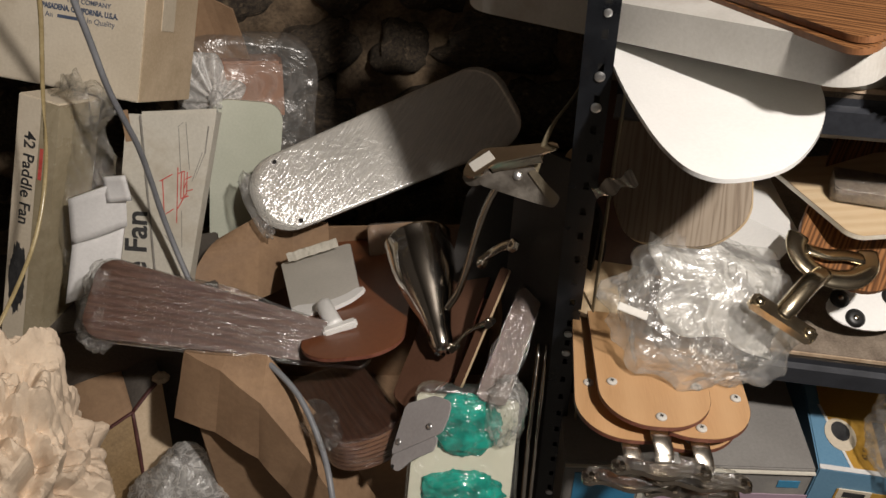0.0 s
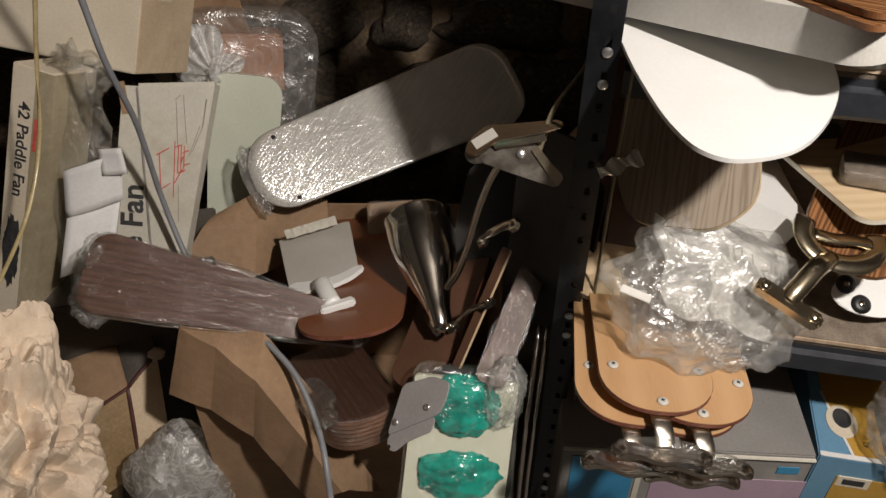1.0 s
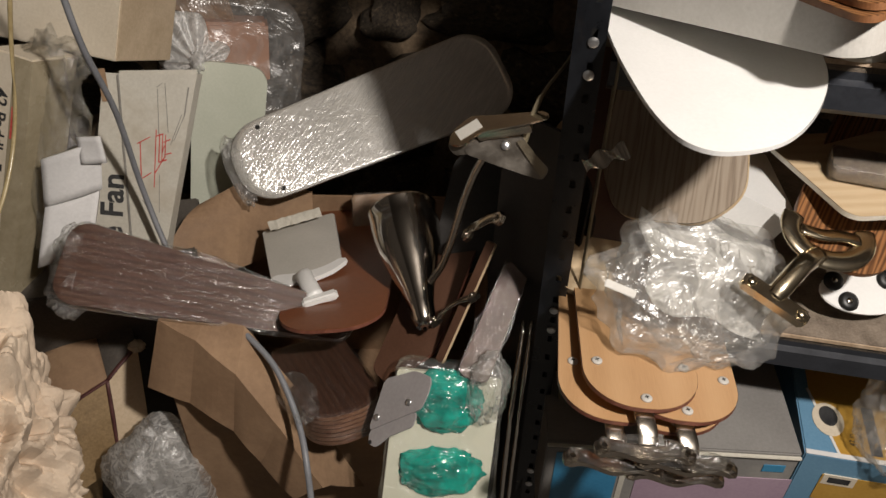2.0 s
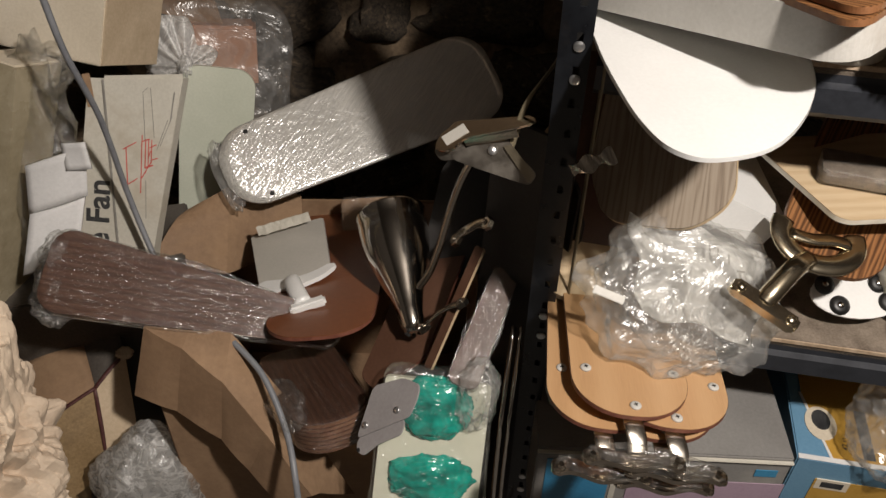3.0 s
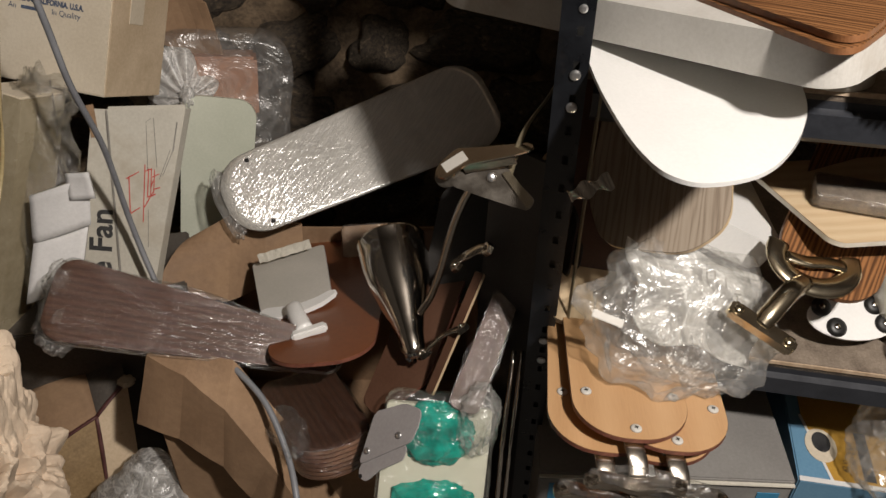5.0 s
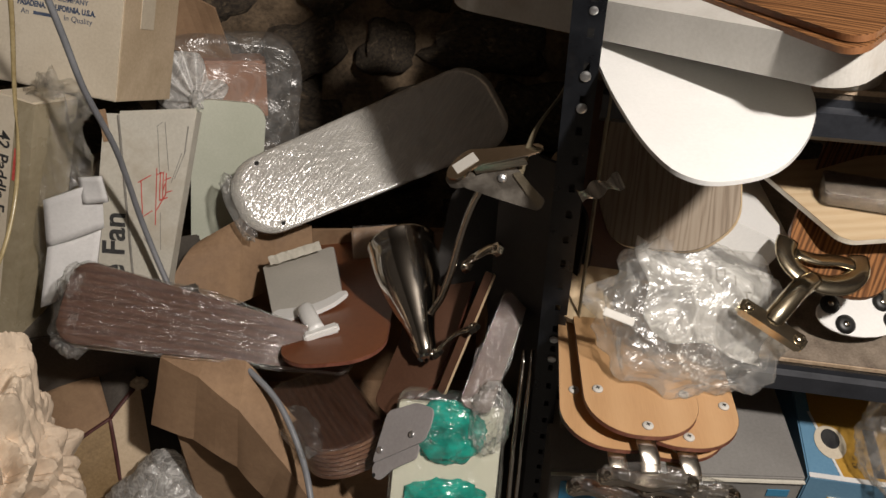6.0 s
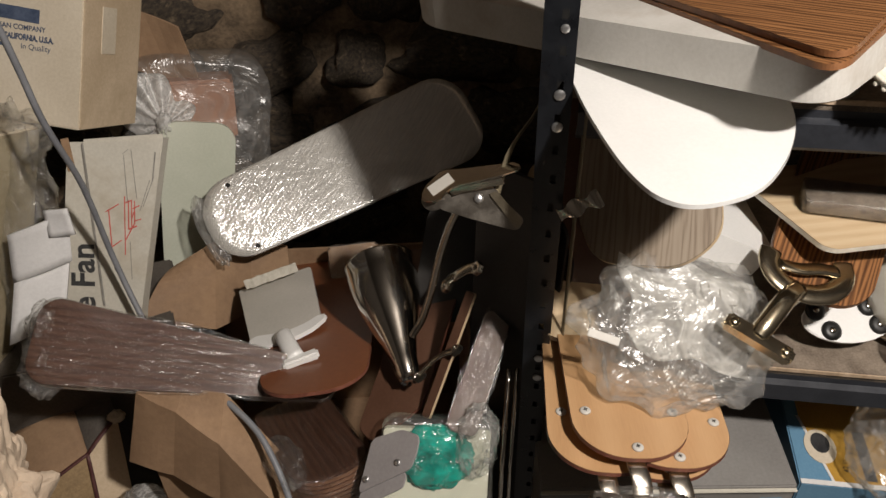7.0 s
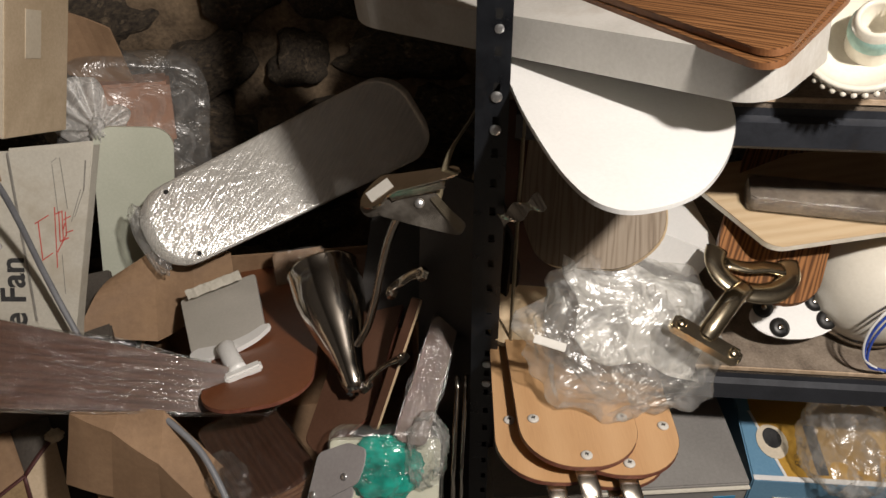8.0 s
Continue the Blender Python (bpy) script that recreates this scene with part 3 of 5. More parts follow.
# ---- the open carton and what lies in it ----
def sheet(fn, nu, nv, thick):
    """A bent board from fn(u, v) in 0..1, with thickness."""
    bm = bmesh.new()
    g = [[bm.verts.new(fn(i / nu, j / nv)) for i in range(nu + 1)] for j in range(nv + 1)]
    for j in range(nv):
        for i in range(nu):
            bm.faces.new((g[j][i], g[j][i + 1], g[j + 1][i + 1], g[j + 1][i]))
    bm.normal_update()
    bmesh.ops.solidify(bm, geom=bm.faces[:], thickness=thick)
    return bm


box = thing("open_carton", Matrix.Translation((-0.36, 0.80, 0)), "large open brown cardboard carton with bent flaps", "cardboard box")
part("carton_wall", block(0.005, 0.43, 0.34, (0.0, 0.215, 0.17), 0.001), M_CARD, box)
part("carton_wall", block(0.46, 0.005, 0.40, (0.23, 0.0, 0.20), 0.001), M_CARD, box)
part("carton_wall", block(0.46, 0.005, 0.42, (0.23, 0.43, 0.21), 0.001), M_CARD, box)
part("carton_wall", block(0.005, 0.43, 0.42, (0.46, 0.215, 0.21), 0.001), M_CARD, box)
part("carton_base", block(0.46, 0.43, 0.005, (0.23, 0.215, 0.003), 0.001), M_CARD, box)


FOLD = ((0.001, 0.027, 0.513), (0.056, 0.0, 0.503), (0.111, -0.03, 0.472), (0.167, -0.065, 0.400), (0.221, -0.10, 0.309))
RIM_EDGE = ((0.006, 0.048, 0.512), (0.060, 0.037, 0.505), (0.117, 0.023, 0.507), (0.184, -0.010, 0.410), (0.269, -0.04, 0.212))
HEM = ((-0.035, 0.010, 0.392), (0.031, -0.015, 0.390), (0.094, -0.04, 0.358), (0.130, -0.06, 0.311), (0.178, -0.09, 0.263))


def front_flap(u, v):
    """Bent round a long fold: a strip facing up, then a broad face with cross creases."""
    a, b, c = stations(RIM_EDGE, u), stations(FOLD, u), stations(HEM, u)
    p = a.lerp(b, v / 0.375) if v < 0.375 else b.lerp(c, (v - 0.375) / 0.625)
    d = 4 * u - int(4 * u)
    p.z += 0.006 * math.sin(math.pi * d) * max(0.0, v - 0.3) + 0.0025 * noise.noise(p * 22)
    p.y -= 0.004 * math.sin(math.pi * d) * v
    return p


def back_flap(u, v):
    a = stations(((-0.034, 0.37, 0.439), (0.039, 0.40, 0.472), (0.090, 0.425, 0.450), (0.150, 0.435, 0.425)), u)
    b = stations(((-0.085, 0.28, 0.401), (0.030, 0.30, 0.357), (0.081, 0.36, 0.340), (0.150, 0.40, 0.350)), u)
    p = a.lerp(b, v)
    p.z += 0.012 * math.sin(math.pi * v) * (1 - u) + 0.003 * noise.noise(p * 20)
    return p


part("front_flap", sheet(front_flap, 32, 16, 0.004), M_CARD, box, "bent brown flap, creased and hanging forward")
part("back_flap", sheet(back_flap, 21, 10, 0.004), M_CARD, box, "tan flap bent back under the grey blade")

# brown wrapped stack across the corner of the carton
wr = fan_blade("wrapped_fan_blade", B((-0.488, 0.872, 0.590), (0.979, -0.01, -0.25), (0.03, 0.86, 0.51)), [(x, y - 0.004 - 0.03 * x) for x, y in taper(0.40, 0.116, 0.052, 0.03, 0.015)], 0.006, M_WALNUT, None,
               "stack of walnut brown fan blades in shiny stretch wrap", film=F_WRAP, loose=0.0075, seed=2.0, count=3, film_scale=24, film_along=(0.3, 1.5, 1))
part("gathered_film", lump((0.03, 0.045, 0.014), 17.0, 0.2, 6.0, 0.06, 5), F_THIN, wr, "loose film gathered at the blade end", True, Matrix.Translation((0.022, -0.03, -0.014)))
part("gathered_film", lump((0.02, 0.03, 0.012), 23.0, 0.2, 6.0, 0.06, 5), F_THIN, wr, "loose film gathered at the blade end", True, Matrix.Translation((0.008, 0.02, -0.01)))

# silver wrapped blade
gb_blade = fan_blade("grey_fan_blade", B((-0.269, 1.208, 0.518), (0.902, 0.386, 0.195), (-0.425, 0.703, 0.57)), [(x - 0.062, y) for x, y in taper(0.51, 0.146, 0.17, 0.062, 0.06)], 0.006, M_SILVER, M_DARKBROWN,
          "pearly grey fan blade in glittering stretch wrap", film=F_SHINE, loose=0.0009, seed=5.0, holes=((0, 0.059), (0, -0.06)), film_scale=60, film_along=(0.5, 1.5, 1))

part("gathered_film", lump((0.018, 0.064, 0.007), 71.0, 0.12, 5.0, 0.05, 5), F_MILKY, gb_blade, "gathered film at the blade end", True, Matrix.Translation((-0.058, 0.0, -0.004)))

# mint blade leaning at the wall side
fan_blade("mint_fan_blade", B((-0.353, 1.36, 0.612), (-0.131, -0.3, -0.945), (0.976, 0.128, -0.176)), taper(0.5, 0.132, 0.12, 0.035, 0.03), 0.006, M_MINT, M_PALEEDGE,
          "pale mint green fan blade standing on end")

# rust brown blade and the ones round it
fan_blade("rust_fan_blade", B((-0.125, 0.795, 0.535), (0.02, 0.95, -0.313), (-0.994, -0.045, -0.096)), taper(0.52, 0.15, 0.165, 0.06, 0.06), 0.006, M_LEATHER, M_EDGE,
          "rust brown lacquered fan blade lying in the carton")
wbb = fan_blade("wrapped_brown_blade", B((-0.092, 0.722, 0.452), (-0.42, 0.85, -0.32), (-0.9, -0.42, 0.05)), taper(0.22, 0.108, 0.112, 0.046, 0.02), 0.006, M_WALNUT, M_STACKEDGE,
          "brown fan blades in loose clear plastic", film=F_WRAP, loose=0.004, seed=8.0, count=7, film_scale=20)
part("gathered_film", lump((0.06, 0.022, 0.016), 29.0, 0.22, 5.0, 0.06, 5), F_THIN, wbb, "loose film gathered along the side", True, Matrix.Translation((0.075, 0.05, 0.0)))
fan_blade("dark_fan_blade", B((-0.015, 0.745, 0.462), (0.22, 0.9, 0.26), (-0.9, 0.25, -0.2)), fillet([(0.012, 0.036), (0.032, 0.064), (0.13, 0.052), (0.33, 0.06), (0.33, -0.05), (0.07, -0.022)], 0.012), 0.006, M_DARKBROWN, M_EDGE,
          "dark brown fan blade with a rounded corner")

# white blade with its iron
wb = fan_blade("white_fan_blade_with_iron", B((-0.178, 0.965, 0.478), (-0.229, 0.938, -0.261), (-0.953, -0.27, -0.134)), taper(0.19, 0.112, 0.126, 0.02, 0.008), 0.006, M_GREYWHITE, M_WHITE,
               "white fan blade with cast iron, tipped into the carton")
part("iron_plate", slab(fillet([(0.0, 0.058), (0.012, 0.05), (0.0, 0.02), (-0.006, 0.0), (-0.002, -0.03), (0.012, -0.058), (0.0, -0.066), (-0.022, -0.04), (-0.031, -0.01), (-0.03, 0.03), (-0.016, 0.056)], 0.01), 0.007, 0.002, 0.004), M_WHITE, wb, "white cast iron plate")
part("iron_arm", tube([(-0.016, 0.005, 0.004), (-0.034, 0.004, 0.014), (-0.065, 0.0, 0.014), (-0.095, -0.006, 0.008)], 0.013, 12, 6, 0.7), M_WHITE, wb, "", True)
part("iron_foot", block(0.016, 0.052, 0.012, (-0.101, -0.007, 0.006), 0.003, Matrix.Rotation(0.05, 4, "Z")), M_WHITE, wb)

# clip lamp
lamp = thing("clip_lamp", Matrix(), "chrome clip-on lamp with bell shade and gooseneck", "lamp")
NECK, RIM = Vector((0.004, 0.832, 0.520)), Vector((-0.032, 1.0, 0.575))
ax = (RIM - NECK).normalized()
LM = B(NECK, ax.orthogonal(), ax.cross(ax.orthogonal()))
prof = [(0.001, -0.012), (0.012, -0.012), (0.014, -0.004), (0.0165, 0.0), (0.0172, 0.02), (0.0205, 0.045), (0.027, 0.075), (0.034, 0.105), (0.038, 0.13), (0.0395, 0.155), (0.039, 0.176), (0.0402, 0.178), (0.038, 0.178), (0.0382, 0.155), (0.0367, 0.13), (0.0327, 0.105), (0.0257, 0.075), (0.019, 0.045), (0.016, 0.02), (0.001, 0.005)]
prof = [(r * (1.0 + 0.28 * min(1.0, max(0.0, z) / 0.07)), z) for r, z in prof]
part("shade", lathe(prof, 48, LM), M_CHROME, lamp, "polished bell-shaped reflector", True)
for k in range(8):
    a = 2 * math.pi * k / 8
    part("vent_bead", lathe([(0.0001, 0.002), (0.002, 0.0015), (0.003, 0), (0.0001, 0)], 8, LM @ Matrix.Translation((0.0105 * math.cos(a), 0.0105 * math.sin(a), -0.012)) @ Matrix.Rotation(math.pi, 4, "X")), M_BLACK, lamp)
part("gooseneck", tube([(0.012, 0.862, 0.560), (0.027, 0.868, 0.585), (0.038, 0.872, 0.62), (0.052, 0.876, 0.68), (0.066, 0.872, 0.735), (0.078, 0.868, 0.768)], 0.0042, 10, 20, 1.0, 0.3), M_CLIP, lamp, "ribbed gooseneck", True)


CT = B((0.075, 0.853, 0.816), (0.913, -0.305, 0.271), (0.207, 0.919, 0.336))
CB = B((0.10, 0.842, 0.785), (0.995, -0.08, 0.06), (0, 0.6, 0.8))
part("clip_jaw", slab(fillet([(-0.043, -0.020), (-0.022, -0.024), (-0.007, -0.005), (0.052, 0.005), (0.076, 0.012), (0.070, 0.022), (0.0, 0.020), (-0.022, 0.021), (-0.040, 0.0)], 0.008), 0.003, 0.0012), M_CLIP, lamp, "worn nickel upper clip jaw", m=CT)
part("clip_skirt", slab(fillet([(-0.012, -0.006), (0.054, 0.004), (0.05, 0.008), (0.02, 0.006)], 0.003), 0.012, 0.001, -0.003), M_CLIP, lamp, m=CT)
part("clip_jaw", slab(fillet([(-0.05, 0.010), (-0.018, 0.020), (0.018, 0.026), (0.032, 0.006), (0.052, -0.014), (0.044, -0.027), (0.026, -0.022), (-0.011, -0.010), (-0.045, 0.002)], 0.006), 0.010, 0.0015), M_CLIP, lamp, "worn nickel lower clip jaw", m=CB)
part("clip_cheek", slab(fillet([(0.012, 0.018), (0.022, 0.02), (0.05, -0.016), (0.042, -0.024)], 0.003), 0.004, 0.001, 0.004), M_BRASS, lamp, "brassy worn cheek", m=CB)
part("clip_handle", slab(fillet([(-0.07, 0.014), (-0.055, 0.022), (-0.03, 0.02), (-0.035, 0.004), (-0.06, 0.0)], 0.008), 0.004, 0.001, -0.002), M_CLIP, lamp, m=CB)
part("clip_label", block(0.03, 0.016, 0.0006, (0, 0, 0), 0, Matrix.Translation((-0.020, 0.0, 0.0006)) @ Matrix.Rotation(radians(38), 4, "Z")), M_GREYWHITE, lamp, "white paper label", m=CT)
part("clip_rivet", disc(0.0055, 0.004, (0, 0, 0)), M_RIVET, lamp, "", True, CB @ Matrix.Translation((0.0, 0.013, 0.0005)))


# nickel blade irons
def small_iron(m, material, label, name="blade_iron"):
    """A cast blade-iron foot: a wavy bar with two bosses and bolts."""
    ob = thing(name, m, label, "blade iron", "loose blade irons")
    part("bar", tube([(-0.035, 0, 0), (-0.018, 0.004, 0.004), (0, 0.001, 0.007), (0.018, 0.004, 0.004), (0.035, 0, 0)], 0.0085, 10, 6, 0.32, lean=(0, 0, 1)), material, ob, "", True)
    for x in (-0.032, 0.032):
        b = part("boss", lathe([(0.0001, 0.0045), (0.0085, 0.004), (0.0098, 0.0025), (0.0098, -0.004), (0.0001, -0.004)], 6, Matrix.Translation((x, 0, 0))), material, ob)
        part("bolt", disc(0.0042, 0.003, (x, 0, 0.0044), 10), M_CLIP, b, "", True)
    return ob


small_iron(B((0.082, 0.896, 0.632), (0.62, -0.3, 0.72), (0.2, 0.8, 0.4)), M_CLIP, "tarnished nickel blade iron beside the clip lamp")
small_iron(B((0.045, 0.812, 0.558), (0.75, 0.1, 0.62), (0.2, 0.8, -0.3)), M_CLIP, "tarnished nickel blade iron beside the clip lamp")
fan_blade("dark_grey_fan_blade", B((0.055, 0.955, 0.50), (0.2, 0.3, 0.93), (0.95, -0.2, -0.1)), taper(0.18, 0.09, 0.09, 0.03, 0.03), 0.006, M_DARKGREY, None, "dark grey fan blade standing behind the lamp")
fan_blade("brown_edge_blade", B((0.028, 0.775, 0.495), (0.07, 0.108, 0.125), (0.75, -0.6, 0.2)), taper(0.175, 0.012, 0.014, 0.003, 0.003), 0.006, M_DARKBROWN, M_BEIGE, "brown fan blade standing on its edge")

# lilac grey steel plate
gp = thing("steel_blade_bracket", B((-0.063, 0.682, 0.445), (0.73, 0.0, 0.68), (0.2, 0.7, 0.6)), "lilac grey painted steel blade bracket with rivets", "bracket")
part("plate", slab(fillet([(0.002, 0.014), (0.092, 0.004), (0.110, 0.018), (0.122, 0.034), (0.10, 0.054), (0.05, 0.066)], 0.007), 0.0025, 0.0008), M_GUNMETAL, gp)
part("plate_lip", slab(fillet([(-0.006, 0.0), (0.004, -0.010), (0.03, -0.006), (0.07, -0.010), (0.082, 0.002), (0.078, 0.008), (0.002, 0.015)], 0.005), 0.0025, 0.0008, -0.003), M_GUNMETAL, gp)
for x, y in ((0.022, 0.024), (0.078, 0.02)):
    part("rivet", disc(0.0045, 0.003, (x, y, 0)), M_RIVET, gp, "", True)
part("lip_hole", disc(0.003, 0.0006, (-0.002, 0.0, -0.003), dome=0), M_BLACK, gp)

# ivory panel with teal blobs
panel = thing("ivory_panel", B((0.009, 0.72, 0.435), (0.991, 0, -0.13), (0.107, 0.575, 0.811)), "ivory panel with teal glass blobs in clear plastic", "glass panel")
part("panel_board", slab(rounded(-0.046, 0.096, -0.30, 0.07, 0.006), 0.012, 0.002, 0.0), M_PANEL, panel)
for cx, cy, rx, ry, sd in ((0.024, 0.032, 0.05, 0.042, 3.0), (0.028, -0.064, 0.057, 0.034, 6.0), (0.026, -0.165, 0.05, 0.034, 9.0)):
    bm = lump((rx, ry, 0.013), sd, 0.14, 4.5, 0.05, 5)
    part("teal_blob", bm, M_TEAL, panel, "teal glass blob", True, Matrix.Translation((cx, cy, 0.0)))
part("plastic_wrap", shell(rounded(-0.048, 0.098, -0.30, 0.085, 0.02), 0.02, 0.005, 18, 4.0, 24), F_SHEER, panel, "clear crinkled plastic wrap", True, Matrix.Translation((0, 0, 0.014)))
fan_blade("silver_wrapped_blade", B((0.092, 0.80, 0.515), (0.066, 0.14, 0.085), (0.95, -0.3, -0.2)), [(x - 0.06, y) for x, y in taper(0.17, 0.042, 0.036, 0.012, 0.012)], 0.008, M_DARKBROWN, None, "narrow brown strip in glittering plastic", film=F_WRAP, loose=0.006, seed=3.3, film_scale=40)
part("loose_film", lump((0.026, 0.045, 0.014), 61.0, 0.22, 5.0, 0.05, 5), F_MILKY, panel, "gathered clear film", True, Matrix.Translation((0.075, 0.06, 0.012)))

# rods and dark blades by the post
for i, (dx, r) in enumerate(((0.0, 0.0035), (0.011, 0.0028))):
    solo("metal_rod", tube([(0.122 + dx, 0.725 + i * 0.004, 0.05), (0.124 + dx, 0.735, 0.40), (0.142 + dx, 0.83, 0.52)], r, 10, 8), M_CHROME, Matrix(), "thin bright metal rod standing on end", "rod", True, "metal rods")
# Blades coloured black to stand in for the shade beside the post.
for i in range(3):
    fan_blade("shaded_fan_blade", B((0.118 + 0.014 * i, 0.83 + 0.01 * i, 0.02), (0.05, 0.08, 0.99), (0.75, -0.65, 0)), taper(0.78 - 0.05 * i, 0.11, 0.12, 0.02, 0.03), 0.006, M_BLACK, None, "fan blade standing on end by the post, black for shade", holes=((0.74 - 0.05 * i, 0.03), (0.74 - 0.05 * i, -0.03)))

# ---- the pile by the stone wall ----

# cream carton
ca = thing("cream_carton", B((-0.475, 1.175, 0.716), (0.97, -0.228, -0.082), (0.177, 0.438, 0.881)), "cream printed fan carton with tan taped side", "box")
part("carton_body", block(0.36, 0.30, 0.17, (-0.18, 0.15, -0.085), 0.002), M_CREAM, ca)
part("carton_side", block(0.002, 0.297, 0.167, (0.0004, 0.15, -0.085), 0), M_TANSIDE, ca, "tan side of bare board")
part("side_label", block(0.0015, 0.07, 0.04, (0.0018, 0.15, -0.07), 0), M_CREAM, ca, "pale scuffed label")
FACE = Matrix.Translation((0, 0, 0.0004))
bars([(-0.118, 0.159, 0.10, 0.02, -2), (-0.175, 0.165, 0.02, 0.028, 10)], M_BLUEINK, ca, FACE, "brand_shape")
words("FAN COMPANY", 0.0105, M_BLUEINK, ca, FACE @ Matrix.Translation((-0.095, 0.139, 0)), bold=0.0002)
words("PASADENA, CALIFORNIA, U.S.A.", 0.0115, M_BLUEINK, ca, FACE @ Matrix.Translation((-0.11, 0.125, 0)), bold=0.0006, squeeze=0.8)
words("An", 0.012, M_BLUEINK, ca, FACE @ Matrix.Translation((-0.162, 0.112, 0)))
bars([(-0.13, 0.112, 0.035, 0.005, 0)], M_BLUEINK, ca, FACE)
words("In Quality", 0.012, M_BLUEINK, ca, FACE @ Matrix.Translation((-0.073, 0.112, 0)))

# white and red fan box standing on end
fb = thing("tall_fan_box", B((-0.472, 1.165, 0.702), (0.992, 0.047, 0.12), (-0.127, 0.522, 0.843)), "tall greyed white fan box with red diagram", "box")
part("carton_body", slab([(0, 0), (0.121, -0.014), (0.03, -0.27), (0.015, -0.33), (-0.04, -0.33), (-0.024, -0.255)], 0.03, 0.0015), M_GREYBOX, fb, "front with faded print")
part("carton_side", slab([(-0.024, 0.004), (-0.001, 0.0), (-0.025, -0.255), (-0.04, -0.33), (-0.10, -0.33), (-0.083, -0.21)], 0.03, 0.001, -0.003), M_GREYBOX, fb, "lettered side panel")
part("carton_flap", block(0.12, 0.012, 0.002, (0.06, 0.0, 0.0), 0.0004, Matrix.Translation((0, -0.002, -0.006)) @ Matrix.Rotation(-0.1, 4, "Z")), M_GREYBOX, fb)
part("torn_corner", block(0.012, 0.05, 0.002, (-0.026, -0.015, -0.002), 0.0004), M_CARD, fb)
part("side_seam", block(0.003, 0.25, 0.002, (-0.0125, -0.127, 0.0), 0, Matrix.Rotation(-0.095, 4, "Z") @ Matrix.Translation((0.0125, 0, 0))), M_GREYINK, fb)
bars([(0.012, -0.135, 0.0016, 0.055, -8), (0.022, -0.105, 0.024, 0.0016, 20), (0.016, -0.16, 0.02, 0.0016, 24), (0.035, -0.135, 0.0014, 0.09, -12), (0.044, -0.12, 0.0016, 0.045, -12), (0.049, -0.119, 0.0014, 0.04, -12), (0.054, -0.118, 0.0014, 0.036, -12), (0.048, -0.1, 0.013, 0.0016, 12), (0.046, -0.14, 0.014, 0.0022, 12), (0.05, -0.122, 0.012, 0.0014, 60), (0.058, -0.11, 0.012, 0.0016, 15), (0.056, -0.13, 0.012, 0.0016, 8), (0.041, -0.145, 0.0016, 0.03, -40)], M_REDINK, fb, FACE, "diagram_line")
bars([(0.052, -0.065, 0.0009, 0.07, -8), (0.066, -0.06, 0.0009, 0.075, -6), (0.061, -0.025, 0.012, 0.0009, 30), (0.075, -0.095, 0.0009, 0.05, -30), (0.082, -0.09, 0.0009, 0.05, -32), (0.098, -0.055, 0.002, 0.045, -18), (0.032, -0.19, 0.0009, 0.06, -10), (0.01, -0.21, 0.0009, 0.03, 25)], M_GREYINK, fb, FACE, "diagram_line")
words("e Fan", 0.05, M_INK, fb, Matrix.Translation((-0.046, -0.203, -0.0026)) @ Matrix.Rotation(radians(78), 4, "Z"), bold=0.0012)

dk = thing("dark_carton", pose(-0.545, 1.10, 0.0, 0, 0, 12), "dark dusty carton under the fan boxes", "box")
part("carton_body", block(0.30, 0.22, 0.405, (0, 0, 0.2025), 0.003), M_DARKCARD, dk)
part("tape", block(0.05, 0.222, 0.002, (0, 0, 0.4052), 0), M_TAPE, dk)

# long narrow box with the lettered face
pb = thing("paddle_fan_box", B((-0.56, 1.10, 0.758), (0.945, -0.293, -0.143), (0.246, 0.35, 0.904)), "long narrow cream box with black lettering, taped", "box")
part("carton_body", block(0.07, 0.56, 0.10, (-0.035, -0.28, -0.05), 0.002), M_CREAM, pb)
part("tape", block(0.002, 0.555, 0.098, (0.0008, -0.28, -0.05), 0), M_TAPE, pb, "brownish clear packing tape")
part("tape", block(0.03, 0.555, 0.0012, (-0.013, -0.28, 0.0005), 0), M_TAPE, pb, "brownish clear packing tape")
words("42 Paddle Fan", 0.027, M_INK, pb, FACE @ Matrix.Translation((-0.045, -0.13, 0)) @ Matrix.Rotation(radians(-90), 4, "Z"), bold=0.0005)
part("ink_blot", lump((0.012, 0.05, 0.0006), 3.0, 0.4, 6, 0.3, 4), M_INK, pb, "black ink blot", m=Matrix.Translation((-0.048, -0.30, 0.0002)))
bars([(-0.022, -0.10, 0.006, 0.05, 0)], M_REDINK, pb, Matrix.Translation((0, 0, 0.0014)))

# torn white liner
fl = thing("white_foam_liner", B((-0.562, 1.045, 0.628), (0.95, 0.05, 0.05), (0.15, 0.4, 0.88)) @ Matrix.Diagonal((1.25, 1.15, 1, 1)), "folded white foam liner in thin plastic", "packing foam")
part("upper_fold", sheet(lambda u, v: Vector((0.07 * u - 0.012 * v, -0.065 * v + 0.02 * u, 0.012 * (0.5 - v) + 0.004 * math.sin(4 * u))), 8, 6, 0.006), M_WHITEPAPER, fl, "", True)
part("lower_fold", sheet(lambda u, v: Vector((0.066 * u - 0.012 - 0.018 * v, -0.065 - 0.08 * v + 0.02 * u, -0.006 + 0.016 * v - 0.01 * u)), 8, 6, 0.006), M_WHITEPAPER, fl, "", True)
part("loose_tab", sheet(lambda u, v: Vector((0.045 + 0.03 * u, -0.01 + 0.035 * v, 0.012 + 0.012 * u * v)), 5, 5, 0.004), M_WHITEPAPER, fl, "", True)
cp = thing("clear_plastic_bag", B((-0.572, 1.085, 0.57), (1, 0, 0), (0, 0.4, 0.9)), "thin clear plastic bag round the foam liner", "plastic bag")
